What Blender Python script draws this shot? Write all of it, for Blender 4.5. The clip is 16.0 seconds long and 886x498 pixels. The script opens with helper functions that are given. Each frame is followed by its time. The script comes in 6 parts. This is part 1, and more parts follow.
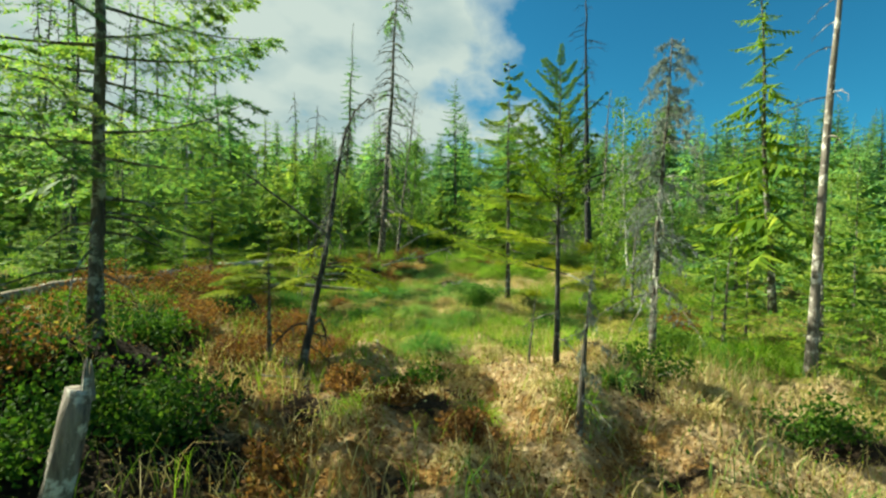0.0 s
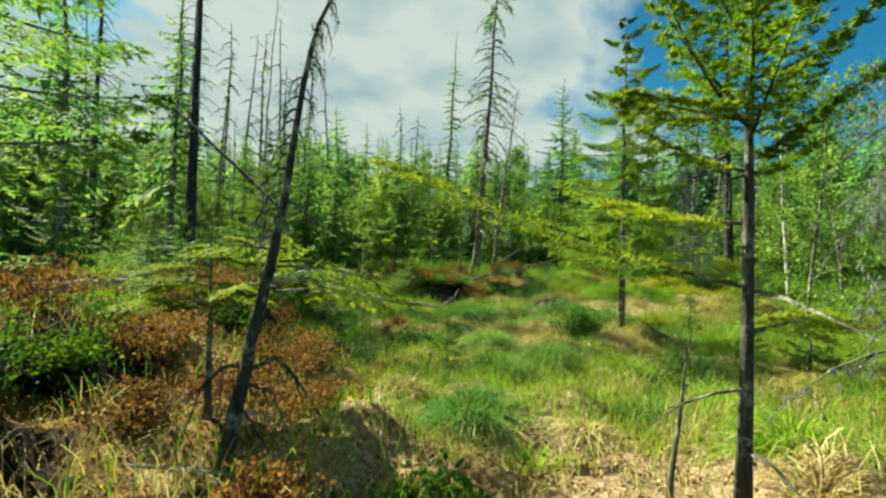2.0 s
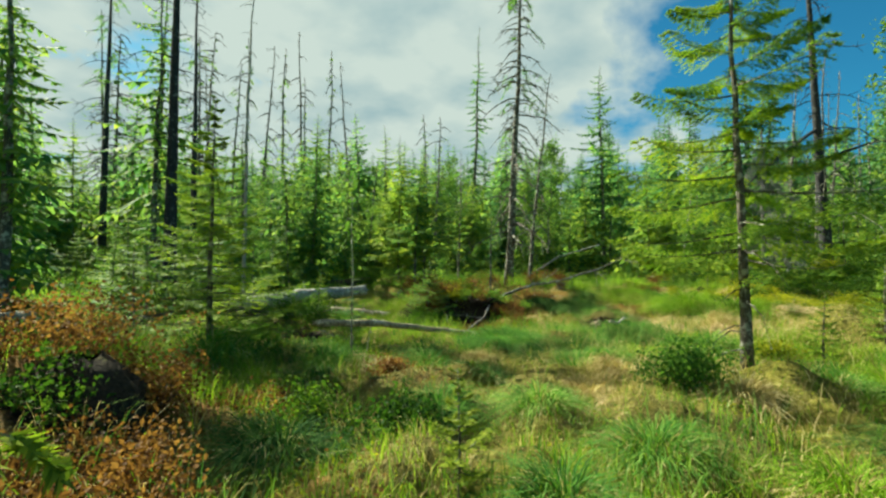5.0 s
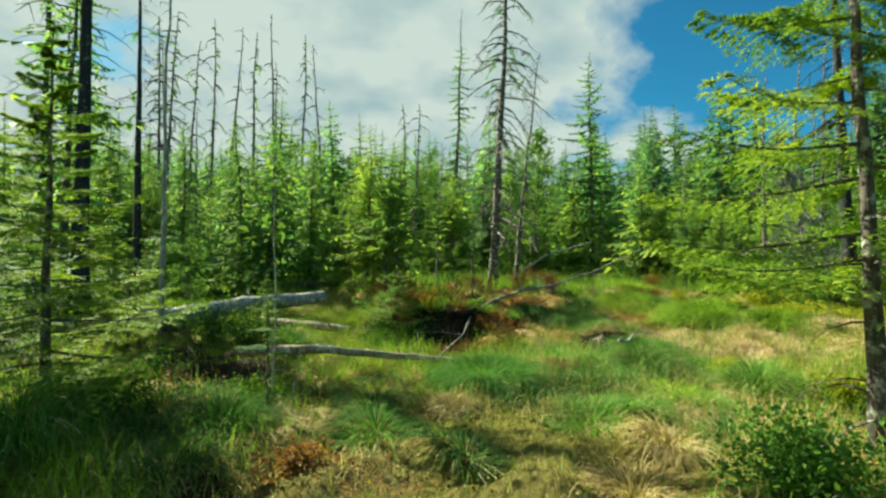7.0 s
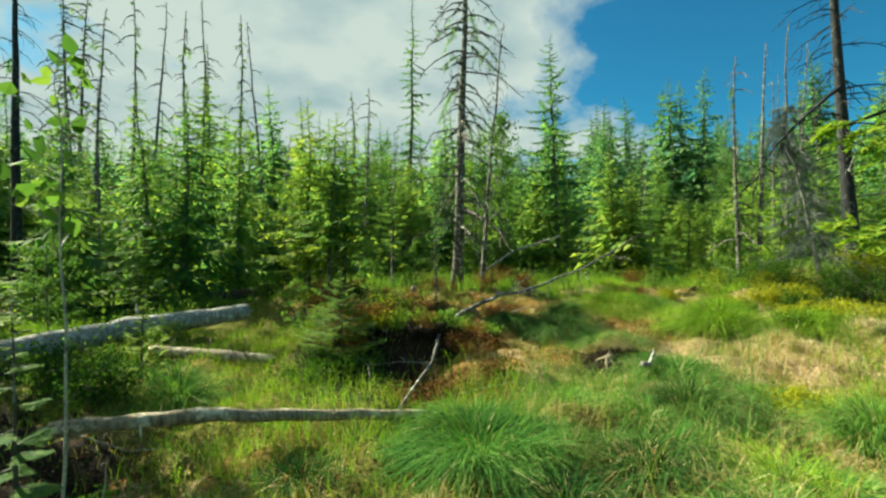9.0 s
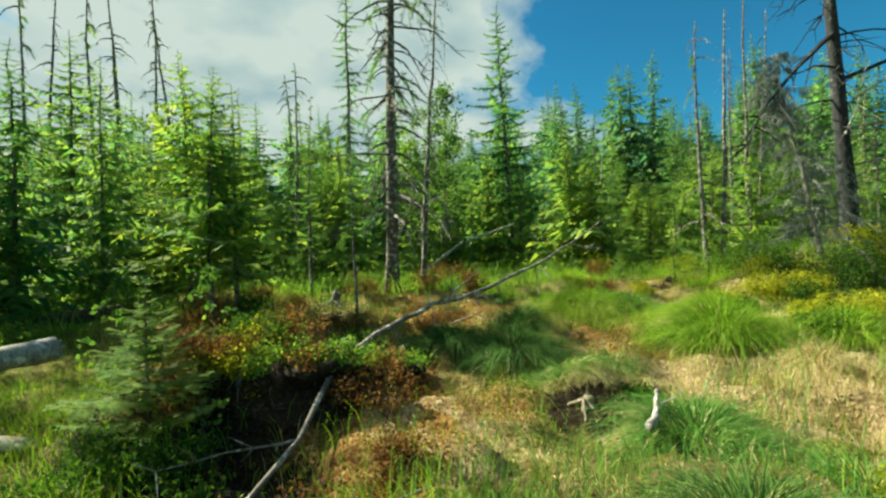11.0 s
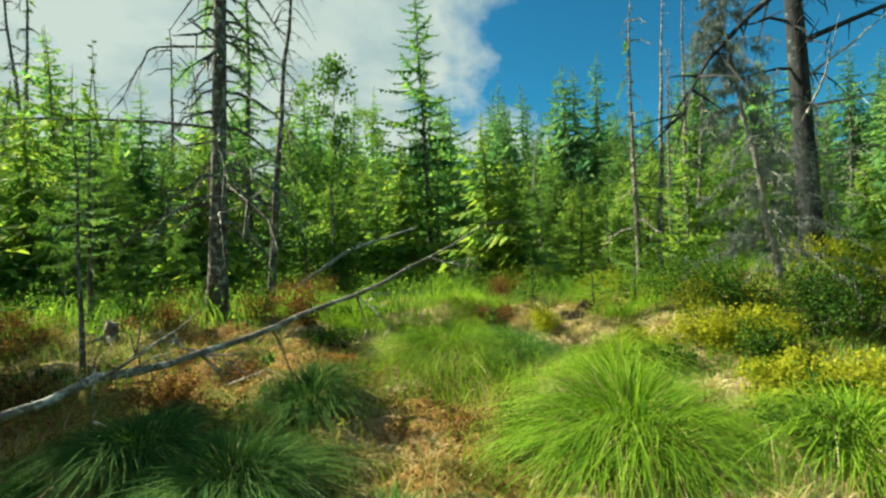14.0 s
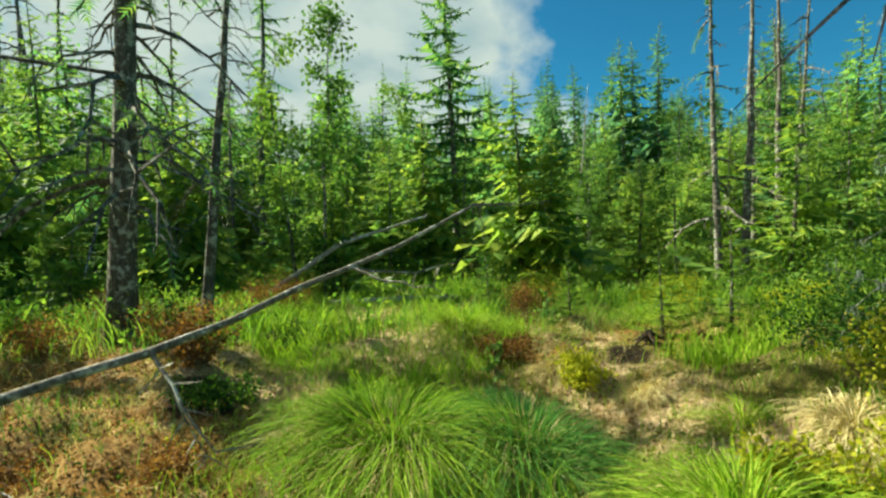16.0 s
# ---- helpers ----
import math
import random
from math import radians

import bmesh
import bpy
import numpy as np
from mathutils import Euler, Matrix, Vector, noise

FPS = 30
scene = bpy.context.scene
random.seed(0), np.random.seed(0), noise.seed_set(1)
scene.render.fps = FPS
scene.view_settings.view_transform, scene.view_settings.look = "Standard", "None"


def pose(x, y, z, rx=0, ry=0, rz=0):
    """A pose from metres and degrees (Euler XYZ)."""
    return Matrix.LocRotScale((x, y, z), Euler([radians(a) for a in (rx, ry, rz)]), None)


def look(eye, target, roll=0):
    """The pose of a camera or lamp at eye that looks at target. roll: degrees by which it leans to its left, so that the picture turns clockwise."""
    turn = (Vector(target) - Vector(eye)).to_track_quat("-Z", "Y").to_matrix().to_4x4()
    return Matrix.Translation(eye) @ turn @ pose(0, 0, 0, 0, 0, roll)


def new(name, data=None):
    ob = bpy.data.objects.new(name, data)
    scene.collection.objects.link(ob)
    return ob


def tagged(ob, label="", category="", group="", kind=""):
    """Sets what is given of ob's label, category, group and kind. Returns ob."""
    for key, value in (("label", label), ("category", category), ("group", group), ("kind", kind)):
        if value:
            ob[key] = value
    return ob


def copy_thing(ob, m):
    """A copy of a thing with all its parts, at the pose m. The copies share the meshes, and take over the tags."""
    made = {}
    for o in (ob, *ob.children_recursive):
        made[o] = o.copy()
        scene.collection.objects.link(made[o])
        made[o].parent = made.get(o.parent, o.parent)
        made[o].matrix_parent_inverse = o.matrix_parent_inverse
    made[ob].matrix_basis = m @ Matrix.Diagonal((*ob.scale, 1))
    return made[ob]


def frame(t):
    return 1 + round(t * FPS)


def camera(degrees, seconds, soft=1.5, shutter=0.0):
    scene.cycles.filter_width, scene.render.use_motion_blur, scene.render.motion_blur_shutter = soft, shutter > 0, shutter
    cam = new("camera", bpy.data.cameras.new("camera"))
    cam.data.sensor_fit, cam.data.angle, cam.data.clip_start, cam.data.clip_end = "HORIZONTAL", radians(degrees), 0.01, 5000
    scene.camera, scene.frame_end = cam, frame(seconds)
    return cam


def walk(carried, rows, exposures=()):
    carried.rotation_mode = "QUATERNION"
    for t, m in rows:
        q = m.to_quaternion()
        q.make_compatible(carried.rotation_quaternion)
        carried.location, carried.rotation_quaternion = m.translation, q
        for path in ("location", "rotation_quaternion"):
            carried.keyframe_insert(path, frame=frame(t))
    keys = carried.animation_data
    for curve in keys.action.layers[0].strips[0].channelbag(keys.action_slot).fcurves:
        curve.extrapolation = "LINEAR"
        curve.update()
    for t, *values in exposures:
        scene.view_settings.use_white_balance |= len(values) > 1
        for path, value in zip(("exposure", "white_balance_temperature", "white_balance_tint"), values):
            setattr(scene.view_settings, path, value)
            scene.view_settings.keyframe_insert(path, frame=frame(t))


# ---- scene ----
cam = camera(87.9, 16.0, soft=2.45)

PATH = [
    (0, (-0.106, -5.63, 1.48), (0.372, -3.688, 1.434), 1.5),
    (0.5, (0.148, -5.14, 1.461), (0.533, -3.177, 1.45), 1.5),
    (1, (0.373, -4.671, 1.43), (0.557, -2.679, 1.436), 1.2),
    (1.5, (0.538, -4.241, 1.405), (0.587, -2.241, 1.422), 1.7),
    (2, (0.647, -3.781, 1.319), (0.662, -1.782, 1.328), 2.5),
    (2.5, (0.703, -3.353, 1.236), (0.692, -1.353, 1.24), 2.3),
    (3, (0.781, -2.932, 1.176), (0.747, -0.932, 1.163), 1.8),
    (3.5, (0.784, -2.476, 1.096), (0.673, -0.479, 1.1), 1.7),
    (4, (0.767, -2.126, 1.135), (0.629, -0.132, 1.201), 0.5),
    (6.5, (0.921, -0.094, 1.371), (0.824, 1.903, 1.413), 0.9),
    (7, (0.91, 0.388, 1.387), (0.861, 2.387, 1.427), 0.6),
    (7.5, (0.878, 0.962, 1.379), (0.952, 2.96, 1.427), 1.0),
    (8, (0.84, 1.483, 1.377), (0.99, 3.476, 1.437), 0.7),
    (8.5, (0.795, 1.966, 1.38), (0.941, 3.96, 1.426), -0.2),
    (9, (0.803, 2.42, 1.418), (0.954, 4.414, 1.448), -0.7),
    (11.5, (1.903, 5.069, 1.453), (2.278, 7.033, 1.437), -2.9),
    (12, (2.198, 5.461, 1.527), (2.619, 7.416, 1.5), -2.5),
    (12.5, (2.543, 5.898, 1.53), (3.061, 7.829, 1.501), -2.1),
    (13, (2.972, 6.325, 1.496), (3.556, 8.238, 1.488), -2.4),
    (13.5, (3.408, 6.656, 1.489), (3.936, 8.585, 1.49), -2.7),
    (14, (3.868, 6.928, 1.495), (4.389, 8.859, 1.495), -2.2),
    (14.5, (4.306, 7.326, 1.509), (4.796, 9.265, 1.504), 0.0),
    (15, (4.651, 7.828, 1.541), (5.054, 9.786, 1.5), -0.7),
    (15.5, (4.907, 8.541, 1.567), (5.292, 10.503, 1.527), -1.0),
    (16, (5.211, 9.234, 1.544), (5.522, 11.209, 1.511), -1.6),
]
walk(cam, [(t, look(eye, target, roll)) for t, eye, target, roll in PATH],
     exposures=[(0, 1.57, 7050, -8), (16, 1.57, 7050, -8)])

# ---- light ----
SUN_AZ, SUN_EL = -54.0, 37.0        # degrees from +y towards +x, and above the horizon
world = bpy.data.worlds.new("sky")
scene.world = world
world.use_nodes = True
wt = world.node_tree
wt.nodes.clear()


def node(tree, kind, **values):
    n = tree.nodes.new(kind)
    for key, value in values.items():
        n.inputs[key.replace("_", " ")].default_value = value
    return n


def maths(tree, op, a, b=None, clamp=False):
    n = tree.nodes.new("ShaderNodeMath")
    n.operation, n.use_clamp = op, clamp
    for slot, v in ((0, a), (1, b)):
        if v is None:
            continue
        if isinstance(v, (int, float)):
            n.inputs[slot].default_value = v
        else:
            tree.links.new(v, n.inputs[slot])
    return n.outputs[0]


def ramp(tree, fac, stops):
    n = tree.nodes.new("ShaderNodeValToRGB")
    while len(n.color_ramp.elements) < len(stops):
        n.color_ramp.elements.new(0.5)
    for e, (at, col) in zip(n.color_ramp.elements, stops):
        e.position, e.color = at, (*col, 1)
    tree.links.new(fac, n.inputs[0])
    return n.outputs[0]


def mixed(tree, fac, a, b, mode="MIX"):
    n = tree.nodes.new("ShaderNodeMix")
    n.data_type, n.blend_type = "RGBA", mode
    for slot, v in ((0, fac), (6, a), (7, b)):
        if isinstance(v, (int, float)):
            n.inputs[slot].default_value = v
        elif isinstance(v, tuple):
            n.inputs[slot].default_value = (*v, 1)
        else:
            tree.links.new(v, n.inputs[slot])
    return n.outputs[2]


def make_sky():
    sky = wt.nodes.new("ShaderNodeTexSky")
    sky.sky_type, sky.sun_disc = "NISHITA", False
    sky.sun_elevation, sky.sun_rotation = radians(SUN_EL), radians(SUN_AZ)
    sky.air_density, sky.dust_density, sky.ozone_density = 1.0, 0.4, 2.5
    co = wt.nodes.new("ShaderNodeTexCoord")
    sep = wt.nodes.new("ShaderNodeSeparateXYZ")
    wt.links.new(co.outputs["Generated"], sep.inputs[0])
    x, y, z = sep.outputs
    # clouds lie on a flat layer: directions are projected on a plane overhead
    up = maths(wt, "ADD", maths(wt, "MAXIMUM", z, 0.0), 0.22)
    flat = wt.nodes.new("ShaderNodeCombineXYZ")
    wt.links.new(maths(wt, "DIVIDE", x, up), flat.inputs[0])
    wt.links.new(maths(wt, "DIVIDE", y, up), flat.inputs[1])
    big = node(wt, "ShaderNodeTexNoise", Scale=1.1, Detail=7.0, Roughness=0.55, Distortion=0.3)
    wt.links.new(flat.outputs[0], big.inputs["Vector"])
    fine = node(wt, "ShaderNodeTexNoise", Scale=2.6, Detail=5.0, Roughness=0.5)
    wt.links.new(flat.outputs[0], fine.inputs["Vector"])
    az = maths(wt, "MULTIPLY", maths(wt, "ARCTAN2", x, y), 57.2958)
    # a wide bank of cloud west of north-north-east, clear to the east, small heaps low down
    bank = maths(wt, "MULTIPLY", maths(wt, "SUBTRACT", 26.5, az), 0.045)
    bank = maths(wt, "MINIMUM", maths(wt, "MAXIMUM", bank, -1.2), 0.75)
    cover = maths(wt, "ADD", maths(wt, "MULTIPLY", maths(wt, "SUBTRACT", big.outputs[0], 0.5), 4.2), bank)
    low = maths(wt, "MULTIPLY", maths(wt, "SUBTRACT", 0.40, z, True), 3.2)
    cover = maths(wt, "ADD", cover, maths(wt, "MULTIPLY", low, maths(wt, "SUBTRACT", fine.outputs[0], 0.40)))
    cover = maths(wt, "MULTIPLY", maths(wt, "ADD", cover, 0.05), 2.4, True)
    shade = ramp(wt, fine.outputs[0], [(0.30, (0.47, 0.66, 0.81)), (0.55, (0.88, 0.985, 1.05))])
    blue = mixed(wt, 1.0, sky.outputs[0], (0.24, 0.96, 1.24), "MULTIPLY")
    b1 = wt.nodes.new("ShaderNodeBackground")
    b1.inputs[1].default_value = SKY
    wt.links.new(blue, b1.inputs[0])
    b2 = wt.nodes.new("ShaderNodeBackground")
    b2.inputs[1].default_value = CLOUD
    wt.links.new(shade, b2.inputs[0])
    mix = wt.nodes.new("ShaderNodeMixShader")
    wt.links.new(cover, mix.inputs[0])
    wt.links.new(b1.outputs[0], mix.inputs[1])
    wt.links.new(b2.outputs[0], mix.inputs[2])
    out = wt.nodes.new("ShaderNodeOutputWorld")
    wt.links.new(mix.outputs[0], out.inputs[0])


SKY, CLOUD, SUN = 0.0357, 0.243, 5.0
make_sky()
sun_data = bpy.data.lights.new("sun", "SUN")
sun_data.energy, sun_data.angle, sun_data.color = SUN, radians(0.6), (1.0, 0.93, 0.80)
sun = new("sun", sun_data)
SUN_DIR = Vector((math.sin(radians(SUN_AZ)) * math.cos(radians(SUN_EL)), math.cos(radians(SUN_AZ)) * math.cos(radians(SUN_EL)), math.sin(radians(SUN_EL))))
sun.matrix_world = look(SUN_DIR * 60, (0, 0, 0))


# ---- materials ----
def material(name):
    m = bpy.data.materials.new(name)
    m.use_nodes = True
    t = m.node_tree
    t.nodes.clear()
    return m, t, t.nodes.new("ShaderNodeOutputMaterial")


def foliage(name, dark, light, tip, through_share=0.5, scale=2.2, rough=0.65):
    """Leaves, needles and blades: each blade has its own shade, light shines through."""
    m, t, out = material(name)
    geo = t.nodes.new("ShaderNodeNewGeometry")
    info = t.nodes.new("ShaderNodeObjectInfo")
    co = t.nodes.new("ShaderNodeTexCoord")
    n = node(t, "ShaderNodeTexNoise", Scale=scale, Detail=3.0)
    t.links.new(co.outputs["Object"], n.inputs["Vector"])
    f = maths(t, "ADD", maths(t, "MULTIPLY", geo.outputs["Random Per Island"], 0.55), maths(t, "MULTIPLY", n.outputs[0], 0.62))
    f = maths(t, "ADD", f, maths(t, "MULTIPLY", maths(t, "SUBTRACT", info.outputs["Random"], 0.5), 0.30))
    col = ramp(t, f, [(0.22, dark), (0.60, light), (0.98, tip)])
    p = node(t, "ShaderNodeBsdfPrincipled", Roughness=rough)
    p.inputs["Specular IOR Level"].default_value = 0.08
    t.links.new(col, p.inputs["Base Color"])
    tr = t.nodes.new("ShaderNodeBsdfTranslucent")
    t.links.new(mixed(t, 1.0, col, (1.12, 1.18, 0.70), "MULTIPLY"), tr.inputs[0])
    mix = t.nodes.new("ShaderNodeMixShader")
    mix.inputs[0].default_value = through_share
    t.links.new(p.outputs[0], mix.inputs[1])
    t.links.new(tr.outputs[0], mix.inputs[2])
    t.links.new(mix.outputs[0], out.inputs[0])
    return m


def bark(name, dark, light, patch, patch_share=0.5, stretch=0.15, scale=9.0, bump=0.6):
    """Bark or weathered wood: fibres along z, patches of lichen or bleached wood."""
    m, t, out = material(name)
    co = t.nodes.new("ShaderNodeTexCoord")
    mp = t.nodes.new("ShaderNodeMapping")
    mp.inputs["Scale"].default_value = (1, 1, stretch)
    t.links.new(co.outputs["Object"], mp.inputs[0])
    n = node(t, "ShaderNodeTexNoise", Scale=scale * 4, Detail=5.0, Roughness=0.65)
    t.links.new(mp.outputs[0], n.inputs["Vector"])
    n2 = node(t, "ShaderNodeTexNoise", Scale=scale, Detail=4.0, Roughness=0.7)
    t.links.new(co.outputs["Object"], n2.inputs["Vector"])
    base = ramp(t, n.outputs[0], [(0.32, dark), (0.72, light)])
    mask = ramp(t, n2.outputs[0], [(0.66 - 0.3 * patch_share, (0, 0, 0)), (0.76 - 0.3 * patch_share, (1, 1, 1))])
    col = mixed(t, mask, base, patch)
    p = node(t, "ShaderNodeBsdfPrincipled", Roughness=0.9)
    p.inputs["Specular IOR Level"].default_value = 0.2
    t.links.new(col, p.inputs["Base Color"])
    b = node(t, "ShaderNodeBump", Strength=bump, Distance=0.02)
    t.links.new(n.outputs[0], b.inputs["Height"])
    t.links.new(b.outputs[0], p.inputs["Normal"])
    t.links.new(p.outputs[0], out.inputs[0])
    return m


def ground_material():
    """Bog floor: peat moss and straw, green and rust patches at several sizes."""
    m, t, out = material("bog_moss")
    co = t.nodes.new("ShaderNodeTexCoord")
    def noisy(scale, detail, rough=0.6):
        n = node(t, "ShaderNodeTexNoise", Scale=scale, Detail=detail, Roughness=rough)
        t.links.new(co.outputs["Object"], n.inputs["Vector"])
        return n.outputs[0]
    straw = ramp(t, noisy(26, 6, 0.7), [(0.26, (0.16, 0.105, 0.045)), (0.46, (0.46, 0.315, 0.165)), (0.70, (0.80, 0.66, 0.43))])
    moss = ramp(t, noisy(18, 6, 0.7), [(0.28, (0.045, 0.050, 0.012)), (0.48, (0.19, 0.185, 0.034)), (0.70, (0.44, 0.39, 0.090))])
    rust = ramp(t, noisy(22, 6, 0.7), [(0.28, (0.060, 0.030, 0.010)), (0.48, (0.29, 0.150, 0.040)), (0.70, (0.58, 0.38, 0.14))])
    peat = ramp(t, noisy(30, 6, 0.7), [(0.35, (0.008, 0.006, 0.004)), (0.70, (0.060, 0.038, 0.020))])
    def cover(kind, blur):
        a = t.nodes.new("ShaderNodeAttribute")
        a.attribute_name = kind
        v = maths(t, "ADD", a.outputs["Fac"], maths(t, "MULTIPLY", maths(t, "SUBTRACT", noisy(blur, 5, 0.7), 0.5), 1.3))
        return ramp(t, v, [(0.40, (0, 0, 0)), (0.60, (1, 1, 1))])
    litter = ramp(t, noisy(14, 6, 0.7), [(0.28, (0.030, 0.026, 0.010)), (0.50, (0.13, 0.115, 0.035)), (0.72, (0.30, 0.25, 0.10))])
    patch = ramp(t, noisy(0.45, 4, 0.65), [(0.44, (0, 0, 0)), (0.62, (1, 1, 1))])
    col = mixed(t, patch, moss, litter)
    col = mixed(t, cover("straw_cover", 3.0), col, straw)
    col = mixed(t, cover("rust_cover", 4.0), col, rust)
    # the peat colour is also laid where trees and shrubs shade the ground
    col = mixed(t, cover("peat_shade_cover", 5.0), col, peat)
    p = node(t, "ShaderNodeBsdfPrincipled", Roughness=0.95)
    p.inputs["Specular IOR Level"].default_value = 0.15
    t.links.new(col, p.inputs["Base Color"])
    h = maths(t, "ADD", noisy(40, 5, 0.7), maths(t, "MULTIPLY", noisy(9, 4), 2.0))
    b = node(t, "ShaderNodeBump", Strength=1.0, Distance=0.08)
    t.links.new(h, b.inputs["Height"])
    t.links.new(b.outputs[0], p.inputs["Normal"])
    t.links.new(p.outputs[0], out.inputs[0])
    return m


M_GROUND = ground_material()
M_NEEDLE = foliage("spruce_needles", (0.046, 0.142, 0.078), (0.136, 0.262, 0.076), (0.33, 0.41, 0.09), through_share=0.52)
M_NEEDLE_YOUNG = foliage("young_spruce_needles", (0.042, 0.112, 0.020), (0.152, 0.265, 0.032), (0.37, 0.43, 0.05), through_share=0.42)
# far needles are paler and bluer: haze is painted into their colour
M_NEEDLE_FAR = foliage("hazed_distant_needles", (0.056, 0.175, 0.114), (0.138, 0.295, 0.124), (0.30, 0.43, 0.13), through_share=0.6, scale=0.5)
M_NEEDLE_RIDGE = foliage("hazed_ridge_needles", (0.038, 0.128, 0.088), (0.098, 0.222, 0.110), (0.21, 0.33, 0.12), through_share=0.55, scale=0.4)
M_NEEDLE_EDGE = foliage("wood_edge_needles", (0.062, 0.160, 0.066), (0.178, 0.302, 0.070), (0.40, 0.46, 0.09), through_share=0.5)
M_SHOOT = foliage("fresh_spruce_shoots", (0.060, 0.115, 0.014), (0.205, 0.280, 0.030), (0.44, 0.46, 0.06), through_share=0.42)
M_LEAF = foliage("birch_leaves", (0.045, 0.115, 0.028), (0.130, 0.245, 0.050), (0.27, 0.37, 0.08), through_share=0.42)
M_UNDER = foliage("undergrowth_leaves", (0.036, 0.105, 0.024), (0.125, 0.250, 0.044), (0.31, 0.41, 0.065))
M_SHRUB = foliage("shrub_leaves", (0.016, 0.052, 0.012), (0.052, 0.120, 0.016), (0.14, 0.22, 0.03), through_share=0.4)
M_YELLOW = foliage("yellow_shrub_leaves", (0.09, 0.125, 0.012), (0.29, 0.31, 0.028), (0.50, 0.47, 0.05))
M_RUST = foliage("rusty_shrub_leaves", (0.050, 0.026, 0.011), (0.180, 0.085, 0.029), (0.34, 0.185, 0.068), through_share=0.38)
M_GRASS = foliage("green_grass", (0.060, 0.150, 0.014), (0.21, 0.36, 0.030), (0.44, 0.54, 0.08), through_share=0.38, scale=1.2)
M_SEDGE = foliage("blue_green_sedge", (0.026, 0.095, 0.024), (0.085, 0.22, 0.042), (0.27, 0.42, 0.10), through_share=0.35, scale=1.2, rough=0.85)
# deeper green sedge; tree shade on the tussocks is also put into its colour
M_SEDGE_DEEP_SHADE = foliage("deep_green_shaded_sedge", (0.010, 0.040, 0.012), (0.036, 0.105, 0.022), (0.17, 0.27, 0.07), through_share=0.25, scale=1.2, rough=0.85)
M_STRAW = foliage("straw_grass", (0.17, 0.120, 0.045), (0.45, 0.36, 0.16), (0.78, 0.69, 0.42), through_share=0.3)
M_LICHEN = foliage("grey_lichen", (0.065, 0.085, 0.082), (0.155, 0.190, 0.182), (0.29, 0.335, 0.315), through_share=0.2)
M_BARK = bark("spruce_bark", (0.032, 0.028, 0.024), (0.145, 0.128, 0.108), (0.33, 0.34, 0.30), 0.5)
M_BARK_DARK = bark("dark_wet_bark", (0.012, 0.013, 0.015), (0.046, 0.048, 0.052), (0.13, 0.14, 0.135), 0.3)
M_BARK_LICHEN = bark("lichened_sapling_bark", (0.018, 0.017, 0.017), (0.080, 0.076, 0.070), (0.20, 0.215, 0.195), 0.45)
M_GREY_WOOD = bark("bleached_grey_wood", (0.12, 0.11, 0.10), (0.42, 0.40, 0.36), (0.58, 0.58, 0.54), 0.4, bump=0.4)
M_POLE = bark("weathered_pole_wood", (0.06, 0.052, 0.045), (0.25, 0.225, 0.195), (0.50, 0.49, 0.45), 0.45, bump=0.6)
M_BIRCH_BARK = bark("birch_bark", (0.25, 0.24, 0.21), (0.62, 0.60, 0.55), (0.05, 0.045, 0.04), 0.3, stretch=2.5)
M_LOG = bark("fallen_log_wood", (0.10, 0.080, 0.055), (0.40, 0.335, 0.24), (0.56, 0.51, 0.40), 0.45, bump=0.5)
M_LOG_DARK = bark("rotten_log_wood", (0.018, 0.014, 0.010), (0.085, 0.065, 0.045), (0.06, 0.085, 0.02), 0.4)
M_PEAT = bark("bare_peat", (0.010, 0.007, 0.005), (0.055, 0.036, 0.022), (0.10, 0.09, 0.03), 0.3, stretch=1.0)


